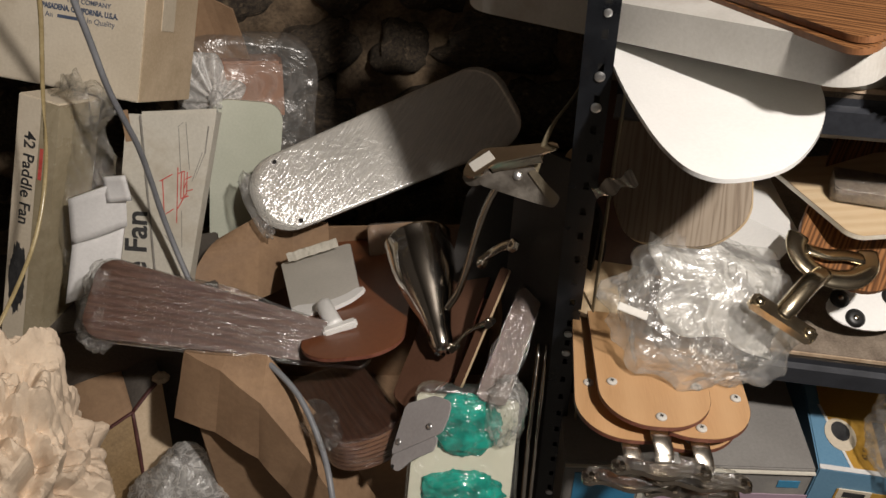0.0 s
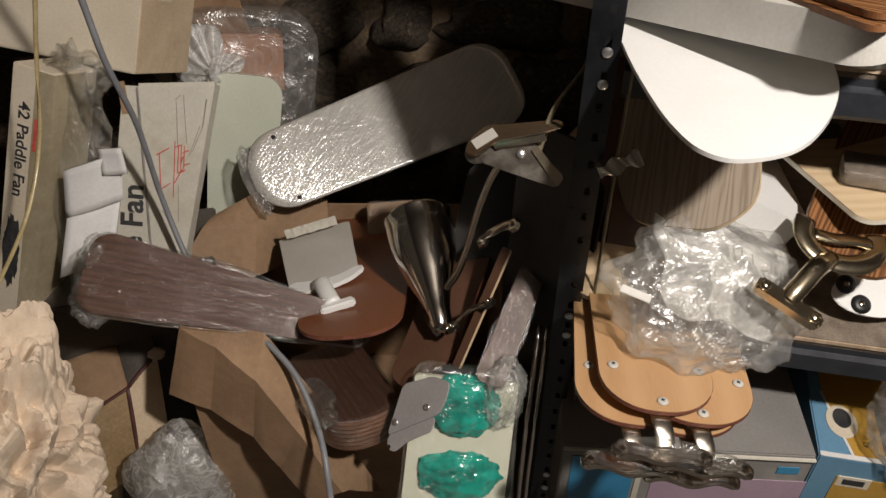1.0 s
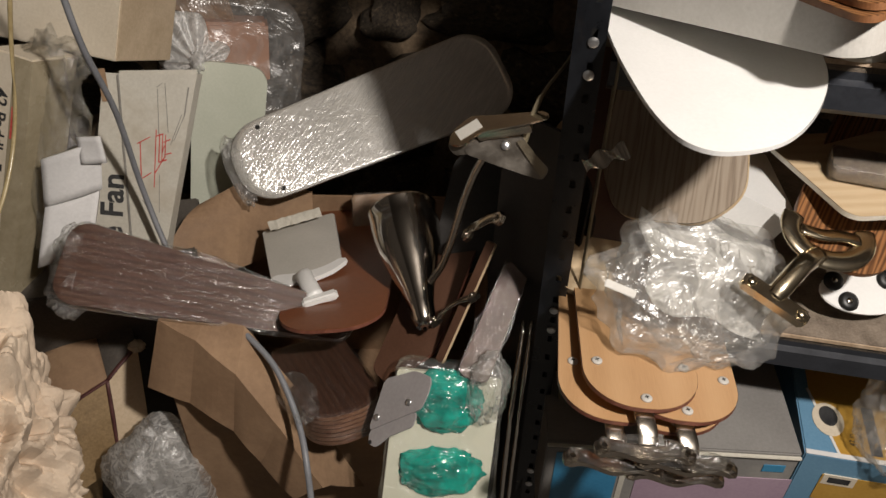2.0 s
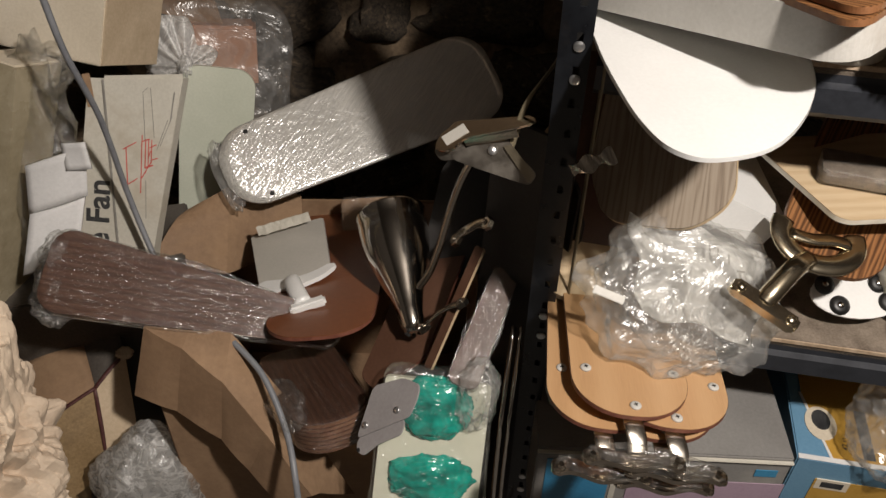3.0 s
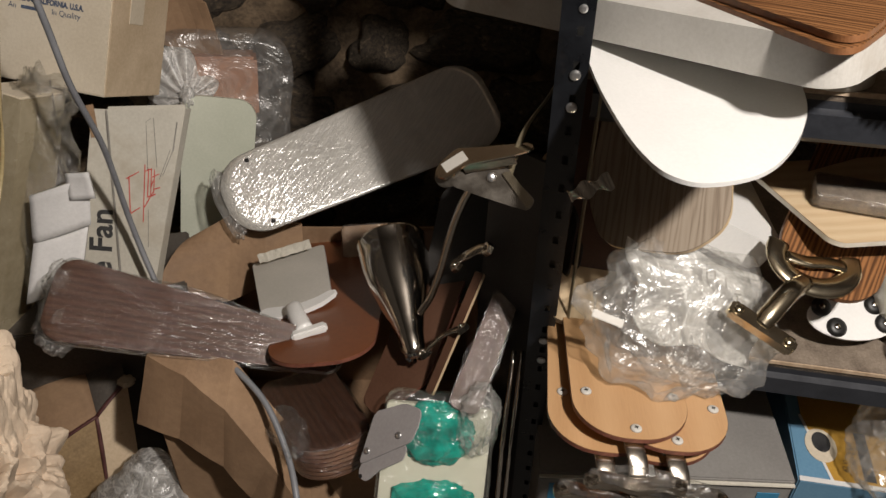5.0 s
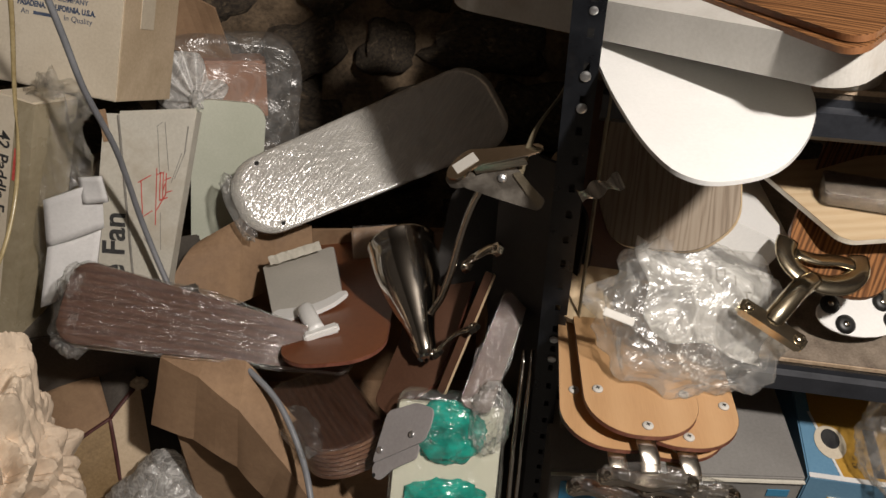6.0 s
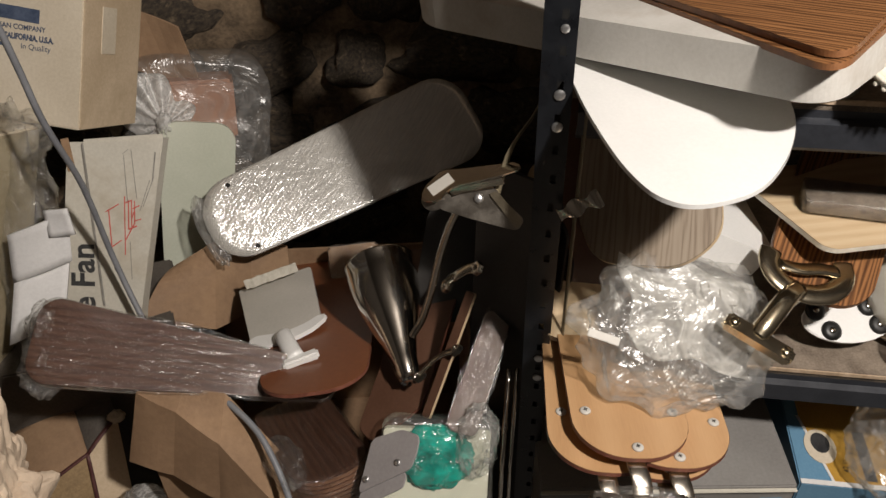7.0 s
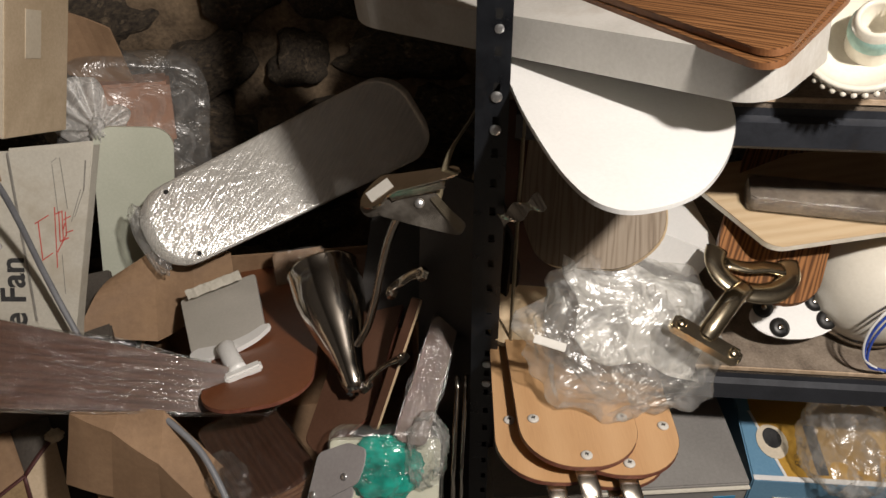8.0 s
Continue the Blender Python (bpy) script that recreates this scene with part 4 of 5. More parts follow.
part("bag_front", lump((0.055, 0.19, 0.03), 12.0, 0.22, 5.0, 0.06, 5), F_THIN, cp, "", True)
part("bag_mouth", lump((0.045, 0.035, 0.02), 14.0, 0.3, 6.0, 0.08, 4), F_THIN, cp, "crumpled open mouth", True, Matrix.Translation((0.02, 0.17, 0.01)))

# bagged clay block
bb = thing("bagged_clay_block", B((-0.362, 1.42, 0.60), (0.98, 0.2, -0.1), (0.1, 0.35, 0.93)), "red brown block tied in a clear plastic bag", "bagged block")
part("block", block(0.13, 0.11, 0.12, (0, 0, -0.06), 0.006), M_BRICK, bb)
part("bag", shell(rounded(-0.115, 0.115, -0.125, 0.085, 0.045), 0.15, 0.018, 18, 21.0, 7), F_MILKY, bb, "clear knotted bag", True, Matrix.Translation((0, 0, 0.016)))


def pleats(u, v):
    """Film gathered to a knot and fanning out in uneven pleats."""
    a = 2 * math.pi * u
    reach = 0.03 + 0.06 * (0.5 + 0.5 * math.sin(a - 0.6)) * (0.55 + 0.9 * noise.noise(Vector((1.5 * math.cos(a), 1.5 * math.sin(a), 2))))
    r = 0.005 + reach * v
    fold = (0.0015 + 0.0035 * v) * math.sin(13 * a + 2.0 * noise.noise(Vector((2 * math.cos(a), 2 * math.sin(a), 5))))
    return Vector((r * math.cos(a), r * math.sin(a), 0.016 - 0.022 * v ** 0.6 + fold))


part("bag_neck", sheet(pleats, 120, 10, 0.0006), F_KNOT, bb, "white gathered film", True, Matrix.Translation((-0.06, -0.012, 0.036)))
part("knot", lump((0.013, 0.02, 0.012), 8.0, 0.3, 6, 0.1, 4), F_KNOT, bb, "soft white knot", True, Matrix.Translation((-0.06, -0.012, 0.05)))

# kraft paper, small box, bubble wrap
solo("crumpled_kraft_paper", crushed_wad((0.158, 0.175, 0.318), 5, 7), M_KRAFT, pose(-0.64, 0.66, 0.33, 0, 10, 20), "big wad of crumpled tan kraft paper", "packing paper")
sb = thing("maroon_edged_box", Matrix.Translation((-0.521, 0.917, 0.270)), "small stained tan box with maroon edges", "box")
LEFT, RIGHT, DOWN, BACK_UP = Vector((-0.10, -0.066, -0.038)), Vector((0.040, 0.050, 0.030)), Vector((0.014, -0.075, -0.125)), Vector((-0.05, 0.10, 0.035))


def face_of(a, b, bow):
    return sheet(lambda u, v: a * u + b * v + Vector((0, 0, bow * math.sin(math.pi * u) * math.sin(math.pi * v))), 8, 8, 0.003)


part("box_front", face_of(LEFT, DOWN, 0.004), M_BOOK, sb, "stained tan front panel")
part("box_side", face_of(RIGHT, DOWN * 1.1, 0.004), M_TANSIDE, sb, "ribbed tan side")
part("box_top", face_of(LEFT, BACK_UP, 0.01), M_CARD, sb, "stained brown top", True)
part("top_strip", face_of(RIGHT, BACK_UP, 0.006), M_DARKCARD, sb, "grey frayed top strip")
for edge in (LEFT, RIGHT, DOWN):
    part("edge_trim", tube([Vector((0, 0, 0.002)), edge * 0.5 + Vector((0, 0, 0.003)), edge * 0.97], 0.0042, 8, 5, 0.6), M_MAROON, sb, "", True)
part("torn_corner", lump((0.012, 0.01, 0.008), 4.0, 0.35, 6, 0.2, 4), M_CREAM, sb, "frayed pale corner", True, Matrix.Translation(RIGHT))
lb = thing("leaning_tan_box", B((-0.66, 0.94, 0.27), (0.9, 0.3, -0.25), (0.1, 0.5, 0.85)), "shadowed tan carton among the packing", "box")
part("carton_body", block(0.13, 0.33, 0.08, (0.05, -0.16, -0.05), 0.002), M_BOOK, lb)
part("tape", block(0.03, 0.33, 0.001, (0.05, -0.16, -0.0095), 0), M_TAPE, lb)
part("top_flap", block(0.13, 0.002, 0.08, (0.05, 0.006, -0.05), 0.0005), M_CARD, lb)
wrap = thing("bubble_wrap", pose(-0.425, 0.815, 0.125), "cloudy bunch of bubble wrap", "bubble wrap")
part("outer_film", lump((0.085, 0.07, 0.15), 31.0, 0.06, 5, 0.03, 5), F_BUBBLE, wrap, "", True)
part("inner_film", lump((0.07, 0.055, 0.13), 33.0, 0.12, 5, 0.03, 4), F_BUBBLE, wrap, "", True)
solo("cardboard_scrap", sheet(lambda u, v: Vector((0.11 * u - 0.02 * v, 0.01 * math.sin(3 * u), 0.13 * v - 0.05 * u)), 6, 6, 0.004), M_CARD, Matrix.Translation((-0.47, 1.47, 0.66)), "torn brown cardboard scrap against the wall", "cardboard")
ws = thing("wrapped_tan_block", B((-0.130, 1.178, 0.462), (0.96, 0.05, 0.05), (-0.05, 0.62, 0.78)), "tan block in clear tape", "wrapped block")
part("block", block(0.085, 0.10, 0.035, (0.0425, -0.05, -0.0175), 0.004), M_CARD, ws)
part("film", shell(rounded(0, 0.085, -0.10, 0.0, 0.008), 0.035, 0.003, 8, 2.0, 30), F_THIN, ws, "", True)
solo("torn_white_paper", sheet(lambda u, v: Vector((0.09 * u, 0.012 * v + 0.002 * noise.noise(Vector((9 * u, v, 0))), 0.012 * v + 0.003 * noise.noise(Vector((14 * u, 3, v))))), 18, 3, 0.001), M_GREYBOX, B((-0.262, 1.105, 0.440), (0.93, 0.27, 0.15), (0, 0.8, 0.5)), "torn strip of white paper", "paper")

# cables
solo("grey_cable", tube([(-0.452, 1.0, 1.06), (-0.44, 1.0, 0.917), (-0.434, 1.0, 0.834), (-0.427, 1.02, 0.739), (-0.427, 1.03, 0.676), (-0.424, 1.03, 0.596), (-0.402, 1.0, 0.522), (-0.375, 0.965, 0.475), (-0.33, 0.92, 0.455), (-0.27, 0.85, 0.48), (-0.243, 0.818, 0.50), (-0.196, 0.775, 0.478), (-0.161, 0.715, 0.44), (-0.143, 0.655, 0.405), (-0.135, 0.60, 0.30)], 0.0044, 10, 10), M_CABLE, Matrix(), "grey vinyl cable hanging over the pile", "cable", True)
solo("lamp_cord", tube([(-0.455, 0.95, 1.05), (-0.46, 0.95, 0.982), (-0.492, 0.95, 0.872), (-0.512, 0.92, 0.764), (-0.523, 0.85, 0.697), (-0.541, 0.75, 0.653), (-0.57, 0.68, 0.62)], 0.003, 8, 10, 0.6), M_CORD, Matrix(), "clear gold lamp cord hanging down", "cord", True)
solo("strap", tube([(0.171, 0.84, 1.01), (0.166, 0.84, 0.93), (0.135, 0.85, 0.86), (0.12, 0.86, 0.78)], 0.004, 8, 8, 0.3), M_STRAP, Matrix(), "tan plastic strap behind the post", "strap", True)
solo("strap", tube([(0.203, 0.797, 0.957), (0.203, 0.80, 0.80), (0.202, 0.797, 0.6), (0.199, 0.794, 0.4), (0.20, 0.795, 0.2)], 0.0045, 8, 8, 0.3, lean=(1, 0.2, 0)), M_STRAP, Matrix(), "tan plastic strap along the post", "strap", True)
solo("foil_strip", sheet(lambda u, v: Vector((0.05 * u, 0.016 * v + 0.003 * math.sin(12 * u + 3 * v), 0.004 * math.sin(9 * u) + 0.005 * v)), 24, 4, 0.0006), M_CLIP, B((0.186, 0.785, 0.806), (0.87, -0.05, 0.5), (-0.3, 0.5, 0.8)), "crinkled shiny foil strip caught at the post", "foil")

# ---- on the top shelf ----
solo("white_slab", slab(rounded(0, 0.555, -0.13, 0, (0.03, 0.03, 0.095, 0.034), 12), 0.042, 0.012, segs=5), M_OLDWHITE, B((0.359, 0.650, 1.061), (-0.64, 0.745, -0.17), (-0.745, -0.64, 0)), "scuffed white painted slab with rounded end", "slab")
OAK = fillet([(-0.004, 0.004), (0.02, -0.19), (0.50, -0.30), (0.48, -0.165)], 0.034, 14)
fan_blade("oak_fan_blade", B((0.352, 0.632, 1.0745), (-0.642, 0.747, -0.171), (-0.759, -0.652, 0)), OAK, 0.006, M_OAK, M_OAKEDGE, "golden oak fan blade lying on the white slab", "oak blades on top")
fan_blade("oak_fan_blade", B((0.346, 0.625, 1.0675), (-0.642, 0.747, -0.171), (-0.759, -0.652, 0)) @ Matrix.Rotation(radians(-2), 4, "Z"), OAK, 0.006, M_OAK, M_OAKEDGE, "golden oak fan blade under its twin", "oak blades on top")
PADDLE = closed_curve([(0.008, 0.010), (0.016, 0.036), (0.042, 0.053), (0.10, 0.067), (0.21, 0.078), (0.38, 0.075), (0.40, -0.09), (0.26, -0.124), (0.16, -0.118), (0.10, -0.099), (0.05, -0.067), (0.02, -0.033)])
fan_blade("white_paddle_blade", B((0.267, 0.590, 0.9655), (0.0, 1, 0), (-1, 0, 0)), PADDLE, 0.0045, M_WHITE, M_WHITE, "broad white paddle fan blade jutting off the shelf")
fan_blade("stacked_fan_blade", B((0.30, 0.93, 0.9785), (0.1, 0.99, 0), (-0.99, 0.1, 0)), taper(0.3, 0.12, 0.13, 0.02, 0.03), 0.006, M_OLDWHITE, None, "stack of white fan blades under the slab", count=2)
sk = thing("socket_canopy", B((0.488, 0.738, 1.018), (0.9, -0.2, 0.3), (0.3, 0.75, 0.55)), "ivory ceramic lamp canopy with beaded rim", "lamp canopy")
part("bowl", lathe([(0.02, -0.02), (0.036, -0.014), (0.047, 0.0), (0.050, 0.012), (0.048, 0.0145), (0.044, 0.011), (0.036, 0.0), (0.02, -0.008), (0.0001, -0.008)], 40), M_CERAMIC, sk, "", True)
part("socket", lathe([(0.024, -0.008), (0.022, 0.02), (0.019, 0.032), (0.016, 0.034), (0.014, 0.03), (0.013, 0.0), (0.0001, 0.0)], 28, Matrix.Translation((0.012, 0.006, 0))), M_CERAMIC, sk, "", True)
part("wire_wrap", lathe([(0.0226, 0.008), (0.0236, 0.012), (0.0226, 0.016), (0.0232, 0.02), (0.021, 0.024)], 28, Matrix.Translation((0.012, 0.006, 0))), M_AQUA, sk, "aqua thread insulation", True)
for k in range(36):
    a = 2 * math.pi * k / 36
    part("rim_bead", lathe([(0.0001, 0.003), (0.0022, 0.002), (0.003, 0), (0.0022, -0.002), (0.0001, -0.003)], 8, Matrix.Translation((0.0505 * math.cos(a), 0.0505 * math.sin(a), 0.006))), M_CERAMIC, sk, "", True)
solo("ceramic_base", lathe([(0.0001, 0.03), (0.03, 0.028), (0.04, 0.02), (0.043, 0), (0.0001, 0)], 32), M_CERAMIC, Matrix.Translation((0.43, 0.80, 0.96)), "dull ivory ceramic base on the top shelf", "lamp base", True)

# ---- on the middle shelf ----
fan_blade("grey_ash_blade", B((0.287, 0.771, 0.757), (0.2, 0.83, 0.52), (-0.81, 0.38, -0.44)), fillet([(0.022, -0.079), (-0.012, -0.035), (0.002, 0.07), (0.07, 0.10), (0.30, 0.09), (0.30, -0.06)], 0.028), 0.006, M_ASH, M_BEIGE, "limed grey ash fan blade leaning on the pile")
solo("thick_white_slab", slab(rounded(0, 0.13, -0.15, 0, (0.01, 0.01, 0.01, 0.02)), 0.042, 0.006), M_WHITE, B((0.448, 0.795, 0.728), (-0.88, 0.0, 0.47), (0, -1, 0)), "thick glossy white slab on the middle shelf", "slab")
fan_blade("beige_fan_blade", B((0.472, 0.745, 0.781), (0.995, 0.09, 0), (-0.09, 0.995, 0)), [(x - 0.27 * y, y) for x, y in rounded(0, 0.40, 0, 0.16, 0.016)], 0.007, M_BEIGE, M_PALEEDGE, "beige maple fan blade with a pale edge")
wp2 = thing("wrapped_blade_pack", B((0.468, 0.808, 0.784), (0.957, -0.29, 0), (0.29, 0.957, 0)), "flat pack in clear taped plastic on the beige blade", "package")
# Darkened board colour stands in for shelf shade on the pack.
part("pack", slab(rounded(0, 0.30, 0, 0.045, 0.006), 0.016, 0.002, 0.018), M_BOARD, wp2)
part("film", shell(rounded(0, 0.30, 0, 0.045, 0.006), 0.018, 0.002, 8, 6.0, 30), F_THIN, wp2, "clear crinkled wrap", True, Matrix.Translation((0, 0, 0.019)))

YOKE = B((0.45, 0.735, 0.73), (0.99, 0.0, -0.16), (0.06, 0.93, 0.35))
ob = fan_blade("oak_blade_with_brass_iron", YOKE @ Matrix.Translation((0.015, -0.005, 0)) @ Matrix.Rotation(radians(62), 4, "Z"), taper(0.30, 0.125, 0.13, 0.058, 0.03), 0.007, M_OAK, M_OAKEDGE, "oak fan blade with antique brass blade iron")
arc = [(0.045 * math.cos(radians(a)) , 0.036 * math.sin(radians(a)) + 0.03, 0.004) for a in range(150, 392, 22)]
BACK = (YOKE @ Matrix.Translation((0.015, -0.005, 0)) @ Matrix.Rotation(radians(62), 4, "Z")).inverted() @ YOKE
part("iron_yoke", tube(arc, 0.013, 12, 5, 0.38, lean=(0, 0, 1)), M_BRASS, ob, "antique brass yoke", True, BACK @ Matrix.Translation((0.012, 0.0, 0.002)))
part("iron_web", tube([(-0.035, 0.03, 0.006), (-0.01, 0.024, 0.007), (0.012, 0.026, 0.007), (0.035, 0.024, 0.006)], 0.009, 10, 5, 0.4), M_BRASS, ob, "", True, BACK @ Matrix.Translation((0.012, 0, 0.002)))
part("iron_arm", tube([(-0.005, 0.0, 0.006), (-0.03, -0.02, 0.014), (-0.052, -0.045, 0.008), (-0.062, -0.058, 0.0)], 0.0115, 12, 6, 0.75), M_BRASS, ob, "", True, BACK)
part("iron_foot", slab(rounded(-0.040, 0.040, -0.0085, 0.0085, 0.004), 0.012, 0.003, 0.006, 3), M_BRASS, ob, "flat brass foot bar", False, BACK @ Matrix.Translation((-0.062, -0.061, 0.0)) @ Matrix.Rotation(radians(-32), 4, "Z"))
for x, y in ((-0.088, -0.045), (-0.036, -0.077)):
    part("boss", lathe([(0.0001, 0.010), (0.004, 0.0095), (0.0055, 0.008), (0.006, 0.004), (0.0001, 0.004)], 16, Matrix.Translation((x, y, 0.0))), M_BRASS, ob, "", True, BACK)

pl = thing("white_motor_plate", B((0.551, 0.776, 0.622), (1, 0, -0.03), (0, 0.86, 0.5)), "white oval plate with black rubber grommets", "plate")
part("plate", slab([(0.058 * math.cos(a / 24 * 2 * math.pi) , 0.030 * math.sin(a / 24 * 2 * math.pi)) for a in range(24)], 0.004, 0.001), M_WHITE, pl, m=Matrix.Translation((0.006, 0.012, 0)))
for x, y in ((-0.018, -0.002), (0.044, 0.004), (0.034, 0.028), (-0.034, 0.024)):
    g = part("grommet", lathe([(0.004, 0.005), (0.008, 0.005), (0.0125, 0.002), (0.0125, 0), (0.004, 0)], 20, Matrix.Translation((x, y, 0.0004))), M_BLACK, pl, "black rubber grommet", True)
    part("grommet_screw", disc(0.0042, 0.003, (x, y, 0.003)), M_CLIP, g, "", True)

for dx, dy, dz, turn, slope, length, back in ((-0.004, 0.007, -0.004, -4, -0.13, 0.30, 0.0), (-0.032, 0.008, -0.028, -7, -0.10, 0.24, 0.016), (0.041, 0.001, -0.017, -5, -0.12, 0.30, 0.0), (0.033, 0.003, -0.040, -4, -0.08, 0.26, 0.0)):
    m = Matrix.Translation((0.25 + dx, 0.583 + dy, 0.646 + dz)) @ Matrix.Rotation(radians(turn), 4, "Z") @ B((0, 0, 0), (0.0, 1, slope), (-1, 0, 0.03))
    t = fan_blade("tan_fan_blade", m, taper(length, 0.127, 0.130, 0.058, 0.04), 0.006, M_MAPLE, M_EDGE, "light maple fan blade with white screws and iron", "maple blades with irons")
    for x, y in ((0.0145, -0.002), (0.068, 0.047), (0.068, -0.05)):
        screw(t, x + back, y)
    part("iron_arm", tube([(0.03, 0, -0.010), (0.0, 0.0, -0.011), (-0.014, -0.003, -0.017), (-0.028, -0.004, -0.029)], 0.0108, 12, 5, 0.16, lean=(0, 0, 1)), M_CLIP, t, "nickel iron arm in clinging film", True)
    ft = part("iron_foot", slab(fillet([(x + 0.016, y) for x, y in [(-0.062, 0.052), (-0.04, 0.054), (-0.036, 0.03), (-0.044, 0.012), (-0.038, 0), (-0.044, -0.012), (-0.036, -0.03), (-0.04, -0.054), (-0.062, -0.052), (-0.054, -0.03), (-0.064, 0.0), (-0.054, 0.03)]], 0.008, 4), 0.006, 0.0018, -0.028), M_CLIP, t, "nickel iron foot")
    part("clinging_film", lump((0.013, 0.045, 0.009), 60 + 9 * len(bpy.data.objects) % 7, 0.2, 4, 0.03, 4), F_SHEER, t, "clear film tangled round the iron", True, Matrix.Translation((-0.03, 0, -0.026)))
    for y in (0.043, -0.043):
        bo = part("boss", lathe([(0.0001, 0.0045), (0.0036, 0.0045), (0.0042, 0.001), (0.0085, 0.0005), (0.0085, -0.006), (0.0001, -0.006)], 6, Matrix.Translation((-0.035, y, -0.0275))), M_CLIP, ft)

bag = thing("crumpled_clear_bag", B((0.318, 0.722, 0.69), (0.98, -0.1, -0.15), (0.1, 0.75, 0.65)), "crumpled clear plastic bag with milky foam film inside", "plastic bag")
part("bag_film", lump((0.108, 0.086, 0.034), 41.0, 0.17, 3.6, 0.006, 6), F_BAG, bag, "crumpled clear film", True)


def crushed_paper(u, v):
    x, y = 0.165 * u - 0.078, 0.108 * v - 0.026
    x += 0.012 * noise.noise(Vector((3 * v, 4, 1))) - 0.03 * (1 - v) * (1 - u) * -1
    y += 0.014 * noise.noise(Vector((3 * u, 1, 7))) - 0.02 * u
    q = Vector((x, y, 0))
    return Vector((x, y, 0.008 + 0.008 * ridge(q, 13, 3.0) + 0.003 * ridge(q, 30, 5.0) - 0.02 * abs(u - 0.5)))


part("foam_sheet", sheet(crushed_paper, 44, 34, 0.0008), F_FOAM, bag, "folded milky foam film", True)
part("inner_film", lump((0.096, 0.07, 0.026), 47.0, 0.16, 3.5, 0.01, 5), F_SHEER, bag, "", True, Matrix.Translation((0.012, 0.008, 0)))
bars([(0.012, 0.052, 0.002, 0.014, 10), (0.022, 0.05, 0.002, 0.012, 10), (0.035, 0.045, 0.002, 0.012, 12), (0.05, 0.034, 0.009, 0.002, 5), (0.05, 0.028, 0.002, 0.009, 5)], M_GREYINK, bag, Matrix.Translation((0, 0, 0.021)), "pen_marks")
part("tag", block(0.036, 0.009, 0.002, (-0.088, -0.038, 0.03), 0.0006, Matrix.Rotation(-0.2, 4, "Z")), M_GREYWHITE, bag, "white plastic tag")
gl = thing("glass_globe", Matrix.Translation((0.662, 0.81, 0.583)), "cream glass lamp globe with a dark neck ring", "lamp globe")
part("globe", lathe([(0.03, 0.0)] + [(0.078 * math.sin(a), 0.07 - 0.078 * math.cos(a)) for a in [0.45 + 0.12 * k for k in range(21)]] + [(0.0001, 0.148)], 48), M_GLOBE, gl, "", True)
part("neck_ring", lathe([(0.055, 0.01), (0.06, 0.012), (0.06, 0.018), (0.055, 0.02)], 40), M_CLIP, gl, "", True)
for k, (dx, dz, mt) in enumerate(((0, 0, M_BLUEWIRE), (0.006, -0.008, M_BLUEWIRE), (-0.004, 0.006, M_WHITE))):
    solo("wire_loop", tube([(0.66 + dx, 0.735, 0.70 + dz), (0.625 + dx, 0.722, 0.69 + dz), (0.609 + dx, 0.718, 0.655 + dz), (0.616 + dx, 0.715, 0.615 + dz), (0.65 + dx, 0.715, 0.592)], 0.0016, 8, 8), mt, Matrix(), "thin looped lamp wire on the shelf", "wire", True, "wires on the shelf")

# blades further back on the shelf
fan_blade("brown_fan_blade", B((0.235, 0.86, 0.64), (0.15, 0.6, 0.75), (0.95, -0.2, -0.1)), taper(0.32, 0.13, 0.13, 0.03, 0.04), 0.006, M_DARKBROWN, M_EDGE, "dark brown fan blade deep in the shelf")
fan_blade("tan_fan_blade", B((0.222, 0.79, 0.615), (0.05, 0.75, 0.35), (-0.98, 0.05, 0)), taper(0.26, 0.10, 0.11, 0.03, 0.03), 0.006, M_BEIGE, M_PALEEDGE, "tan fan blade behind the clear bag", count=2)

# ---- on the bottom shelf ----
gb = thing("grey_topped_carton", B((0.521, 0.702, 0.40), (0.997, -0.05, 0), (0.05, 0.997, 0)), "carton with grey top and blue and lilac front", "box")
part("carton_body", block(0.345, 0.30, 0.195, (-0.1725, 0.15, -0.0975), 0.002), M_GREYTOP, gb)
part("lid_flap", block(0.345, 0.006, 0.003, (-0.1725, -0.002, -0.007), 0.0008), M_GREYBOX, gb)
part("lid_gap", block(0.34, 0.003, 0.0025, (-0.1725, -0.001, -0.0115), 0), M_BLACK, gb)

for x, z, w, h, mt in ((-0.285, -0.09, 0.09, 0.13, M_DEEPBLUE), (-0.185, -0.035, 0.09, 0.03, M_DEEPBLUE), (-0.105, -0.115, 0.215, 0.11, M_LILAC), (-0.03, -0.035, 0.03, 0.015, M_DEEPBLUE)):
    part("print_panel", block(w, 0.001, h, (x, -0.0008, z), 0), mt, gb)
part("print_panel", block(0.008, 0.0012, 0.14, (-0.232, -0.0008, -0.1), 0), M_GREYBOX, gb)
gx = thing("blue_and_ochre_carton", B((0.54, 0.724, 0.372), (0.984, -0.18, 0), (0.18, 0.984, 0)), "blue and ochre printed fan carton", "box")
part("carton_body", block(0.30, 0.26, 0.167, (0.15, 0.13, -0.0835), 0.002), M_BLUE, gx)
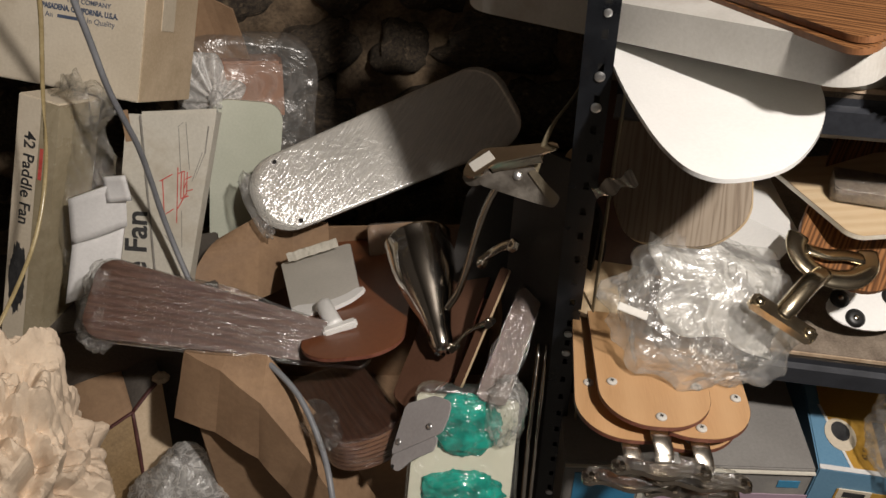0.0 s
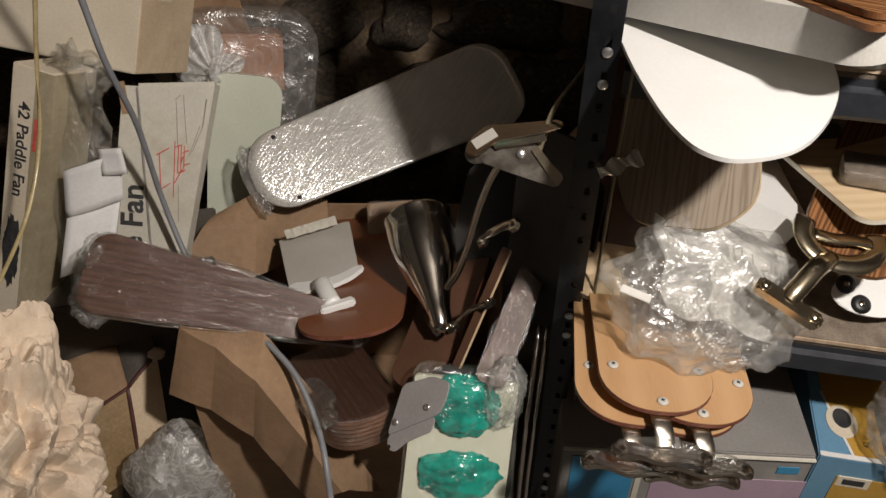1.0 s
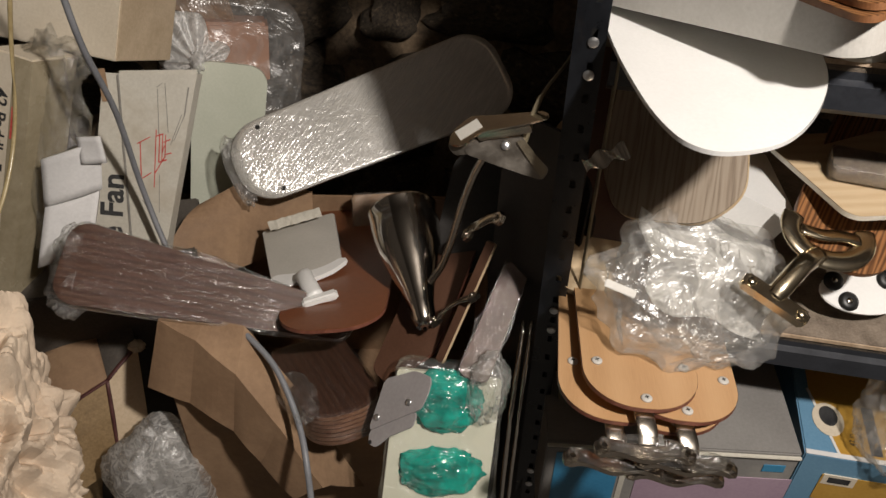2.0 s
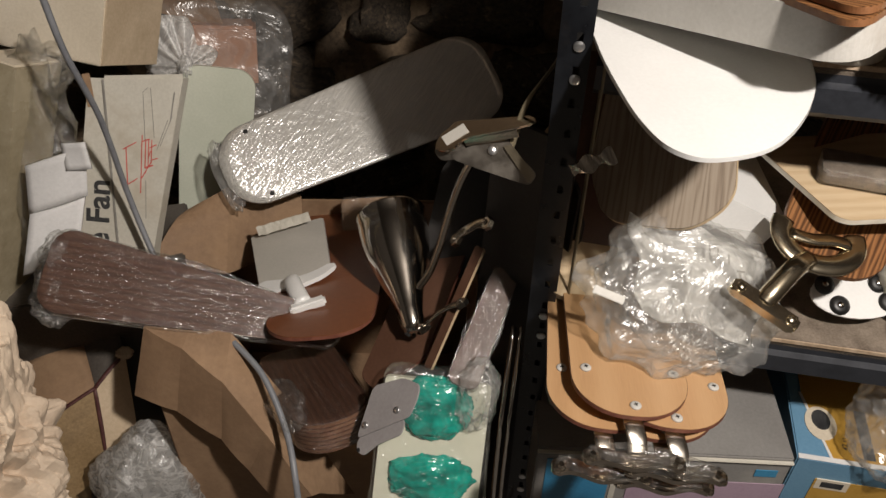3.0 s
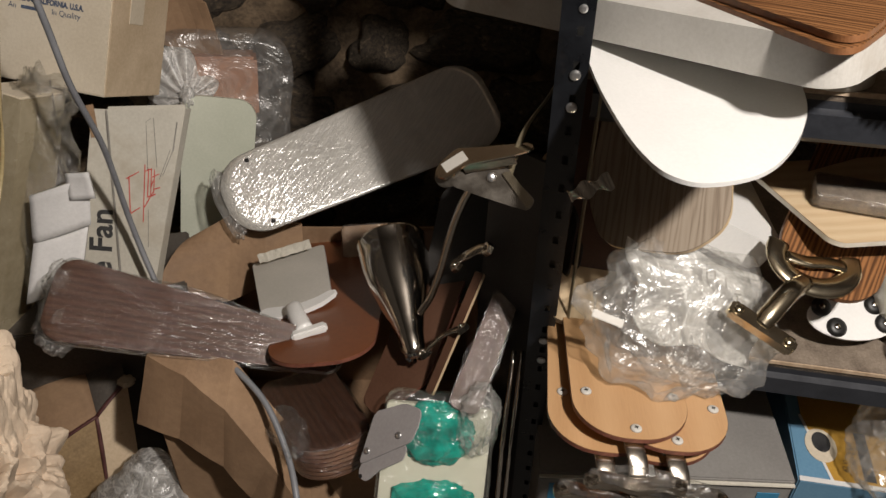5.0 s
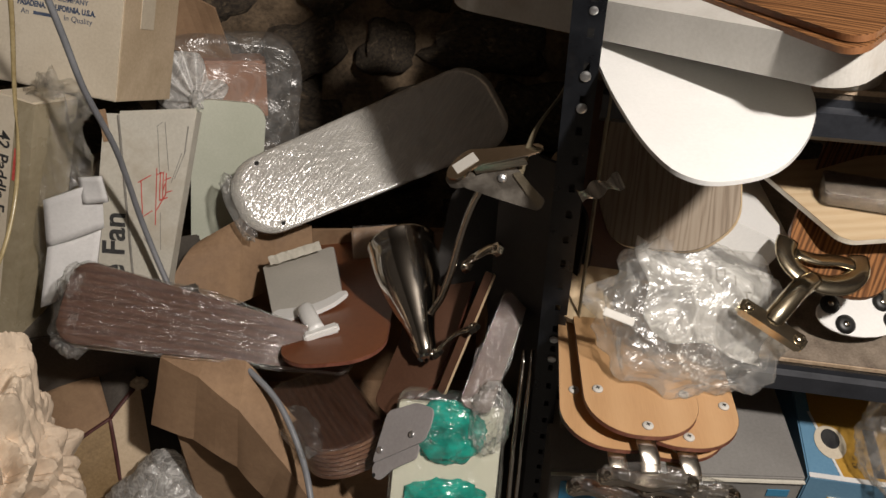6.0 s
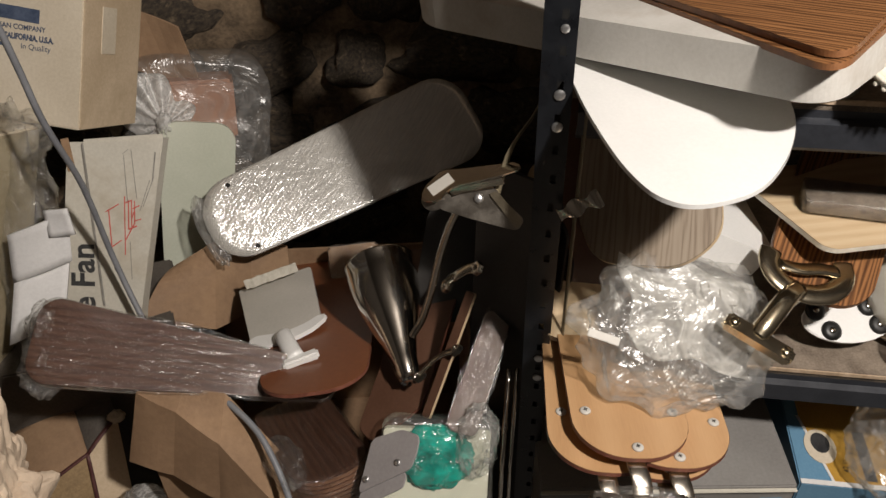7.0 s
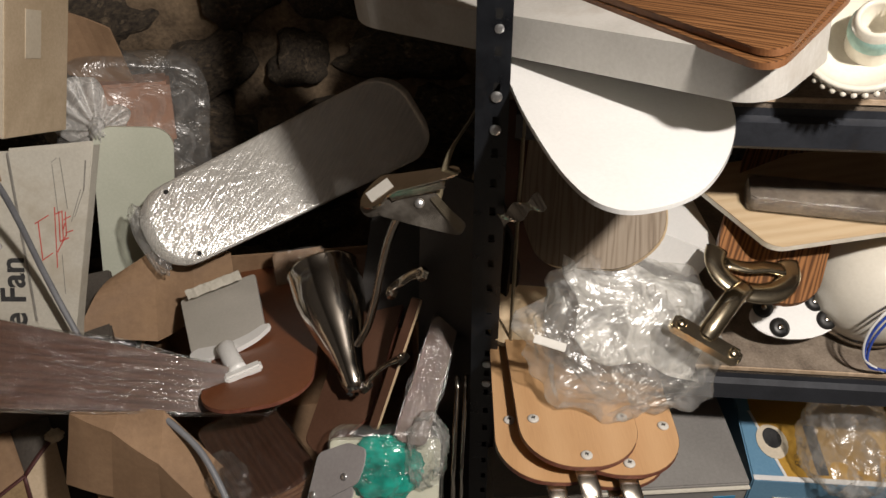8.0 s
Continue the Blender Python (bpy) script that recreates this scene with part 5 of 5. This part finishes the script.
part("print_panel", slab([(0.048, 0.008), (0.297, 0.008), (0.297, 0.257), (0.02, 0.257), (0.02, 0.12)], 0.0006, 0, 0.0008), M_GOLDINK, gx)
part("print_line", slab([(0.044, 0.008), (0.048, 0.008), (0.02, 0.12), (0.016, 0.12)], 0.0006, 0, 0.001), M_WHITEPAPER, gx)
part("edge_fold", block(0.297, 0.008, 0.0012, (0.15, 0.004, 0.0004), 0.0004), M_WHITEPAPER, gx, "white worn edge")
part("emblem", slab([(0.040 + 0.022 * math.cos(a / 20 * 2 * math.pi), 0.066 + 0.030 * math.sin(a / 20 * 2 * math.pi)) for a in range(20)], 0.0006, 0, 0.0014), M_CREAM, gx, "oval emblem")
part("emblem", slab([(0.041 + 0.013 * math.cos(a / 20 * 2 * math.pi), 0.072 + 0.018 * math.sin(a / 20 * 2 * math.pi)) for a in range(20)], 0.0006, 0, 0.0018), M_INK, gx, "dark emblem centre")
bars([(0.098, 0.055, 0.016, 0.085, 0)], M_INK, gx, Matrix.Translation((0, 0, 0.0012)), "brand_shape")
words("42 in", 0.011, M_INK, gx, Matrix.Translation((0.068, 0.035, 0.0012)) @ Matrix.Rotation(radians(90), 4, "Z"))
words("Ceiling Fan", 0.011, M_INK, gx, Matrix.Translation((0.08, 0.055, 0.0012)) @ Matrix.Rotation(radians(90), 4, "Z"))
for x, z, w, h, mt in ((0.10, -0.07, 0.13, 0.06, M_GOLDINK), (0.06, -0.05, 0.045, 0.022, M_CREAM), (0.06, -0.05, 0.03, 0.012, M_INK)):
    part("print_panel", block(w, 0.001 + (0.001 if mt is M_CREAM else 0.002 if mt is M_INK else 0), h, (x, -0.0008, z), 0), mt, gx)
sm = thing("smoky_plastic_bag", B((0.665, 0.735, 0.425), (1, 0, 0), (0, 0.75, 0.65)), "smoky clear plastic bag on the printed carton", "plastic bag")
part("bag_film", lump((0.06, 0.075, 0.042), 51.0, 0.16, 4.0, 0.02, 5), F_MILKY, sm, "", True)
part("bag_neck", lump((0.03, 0.028, 0.02), 57.0, 0.25, 5.0, 0.05, 4), F_KNOT, sm, "gathered neck", True, Matrix.Translation((0.02, 0.075, 0.0)))
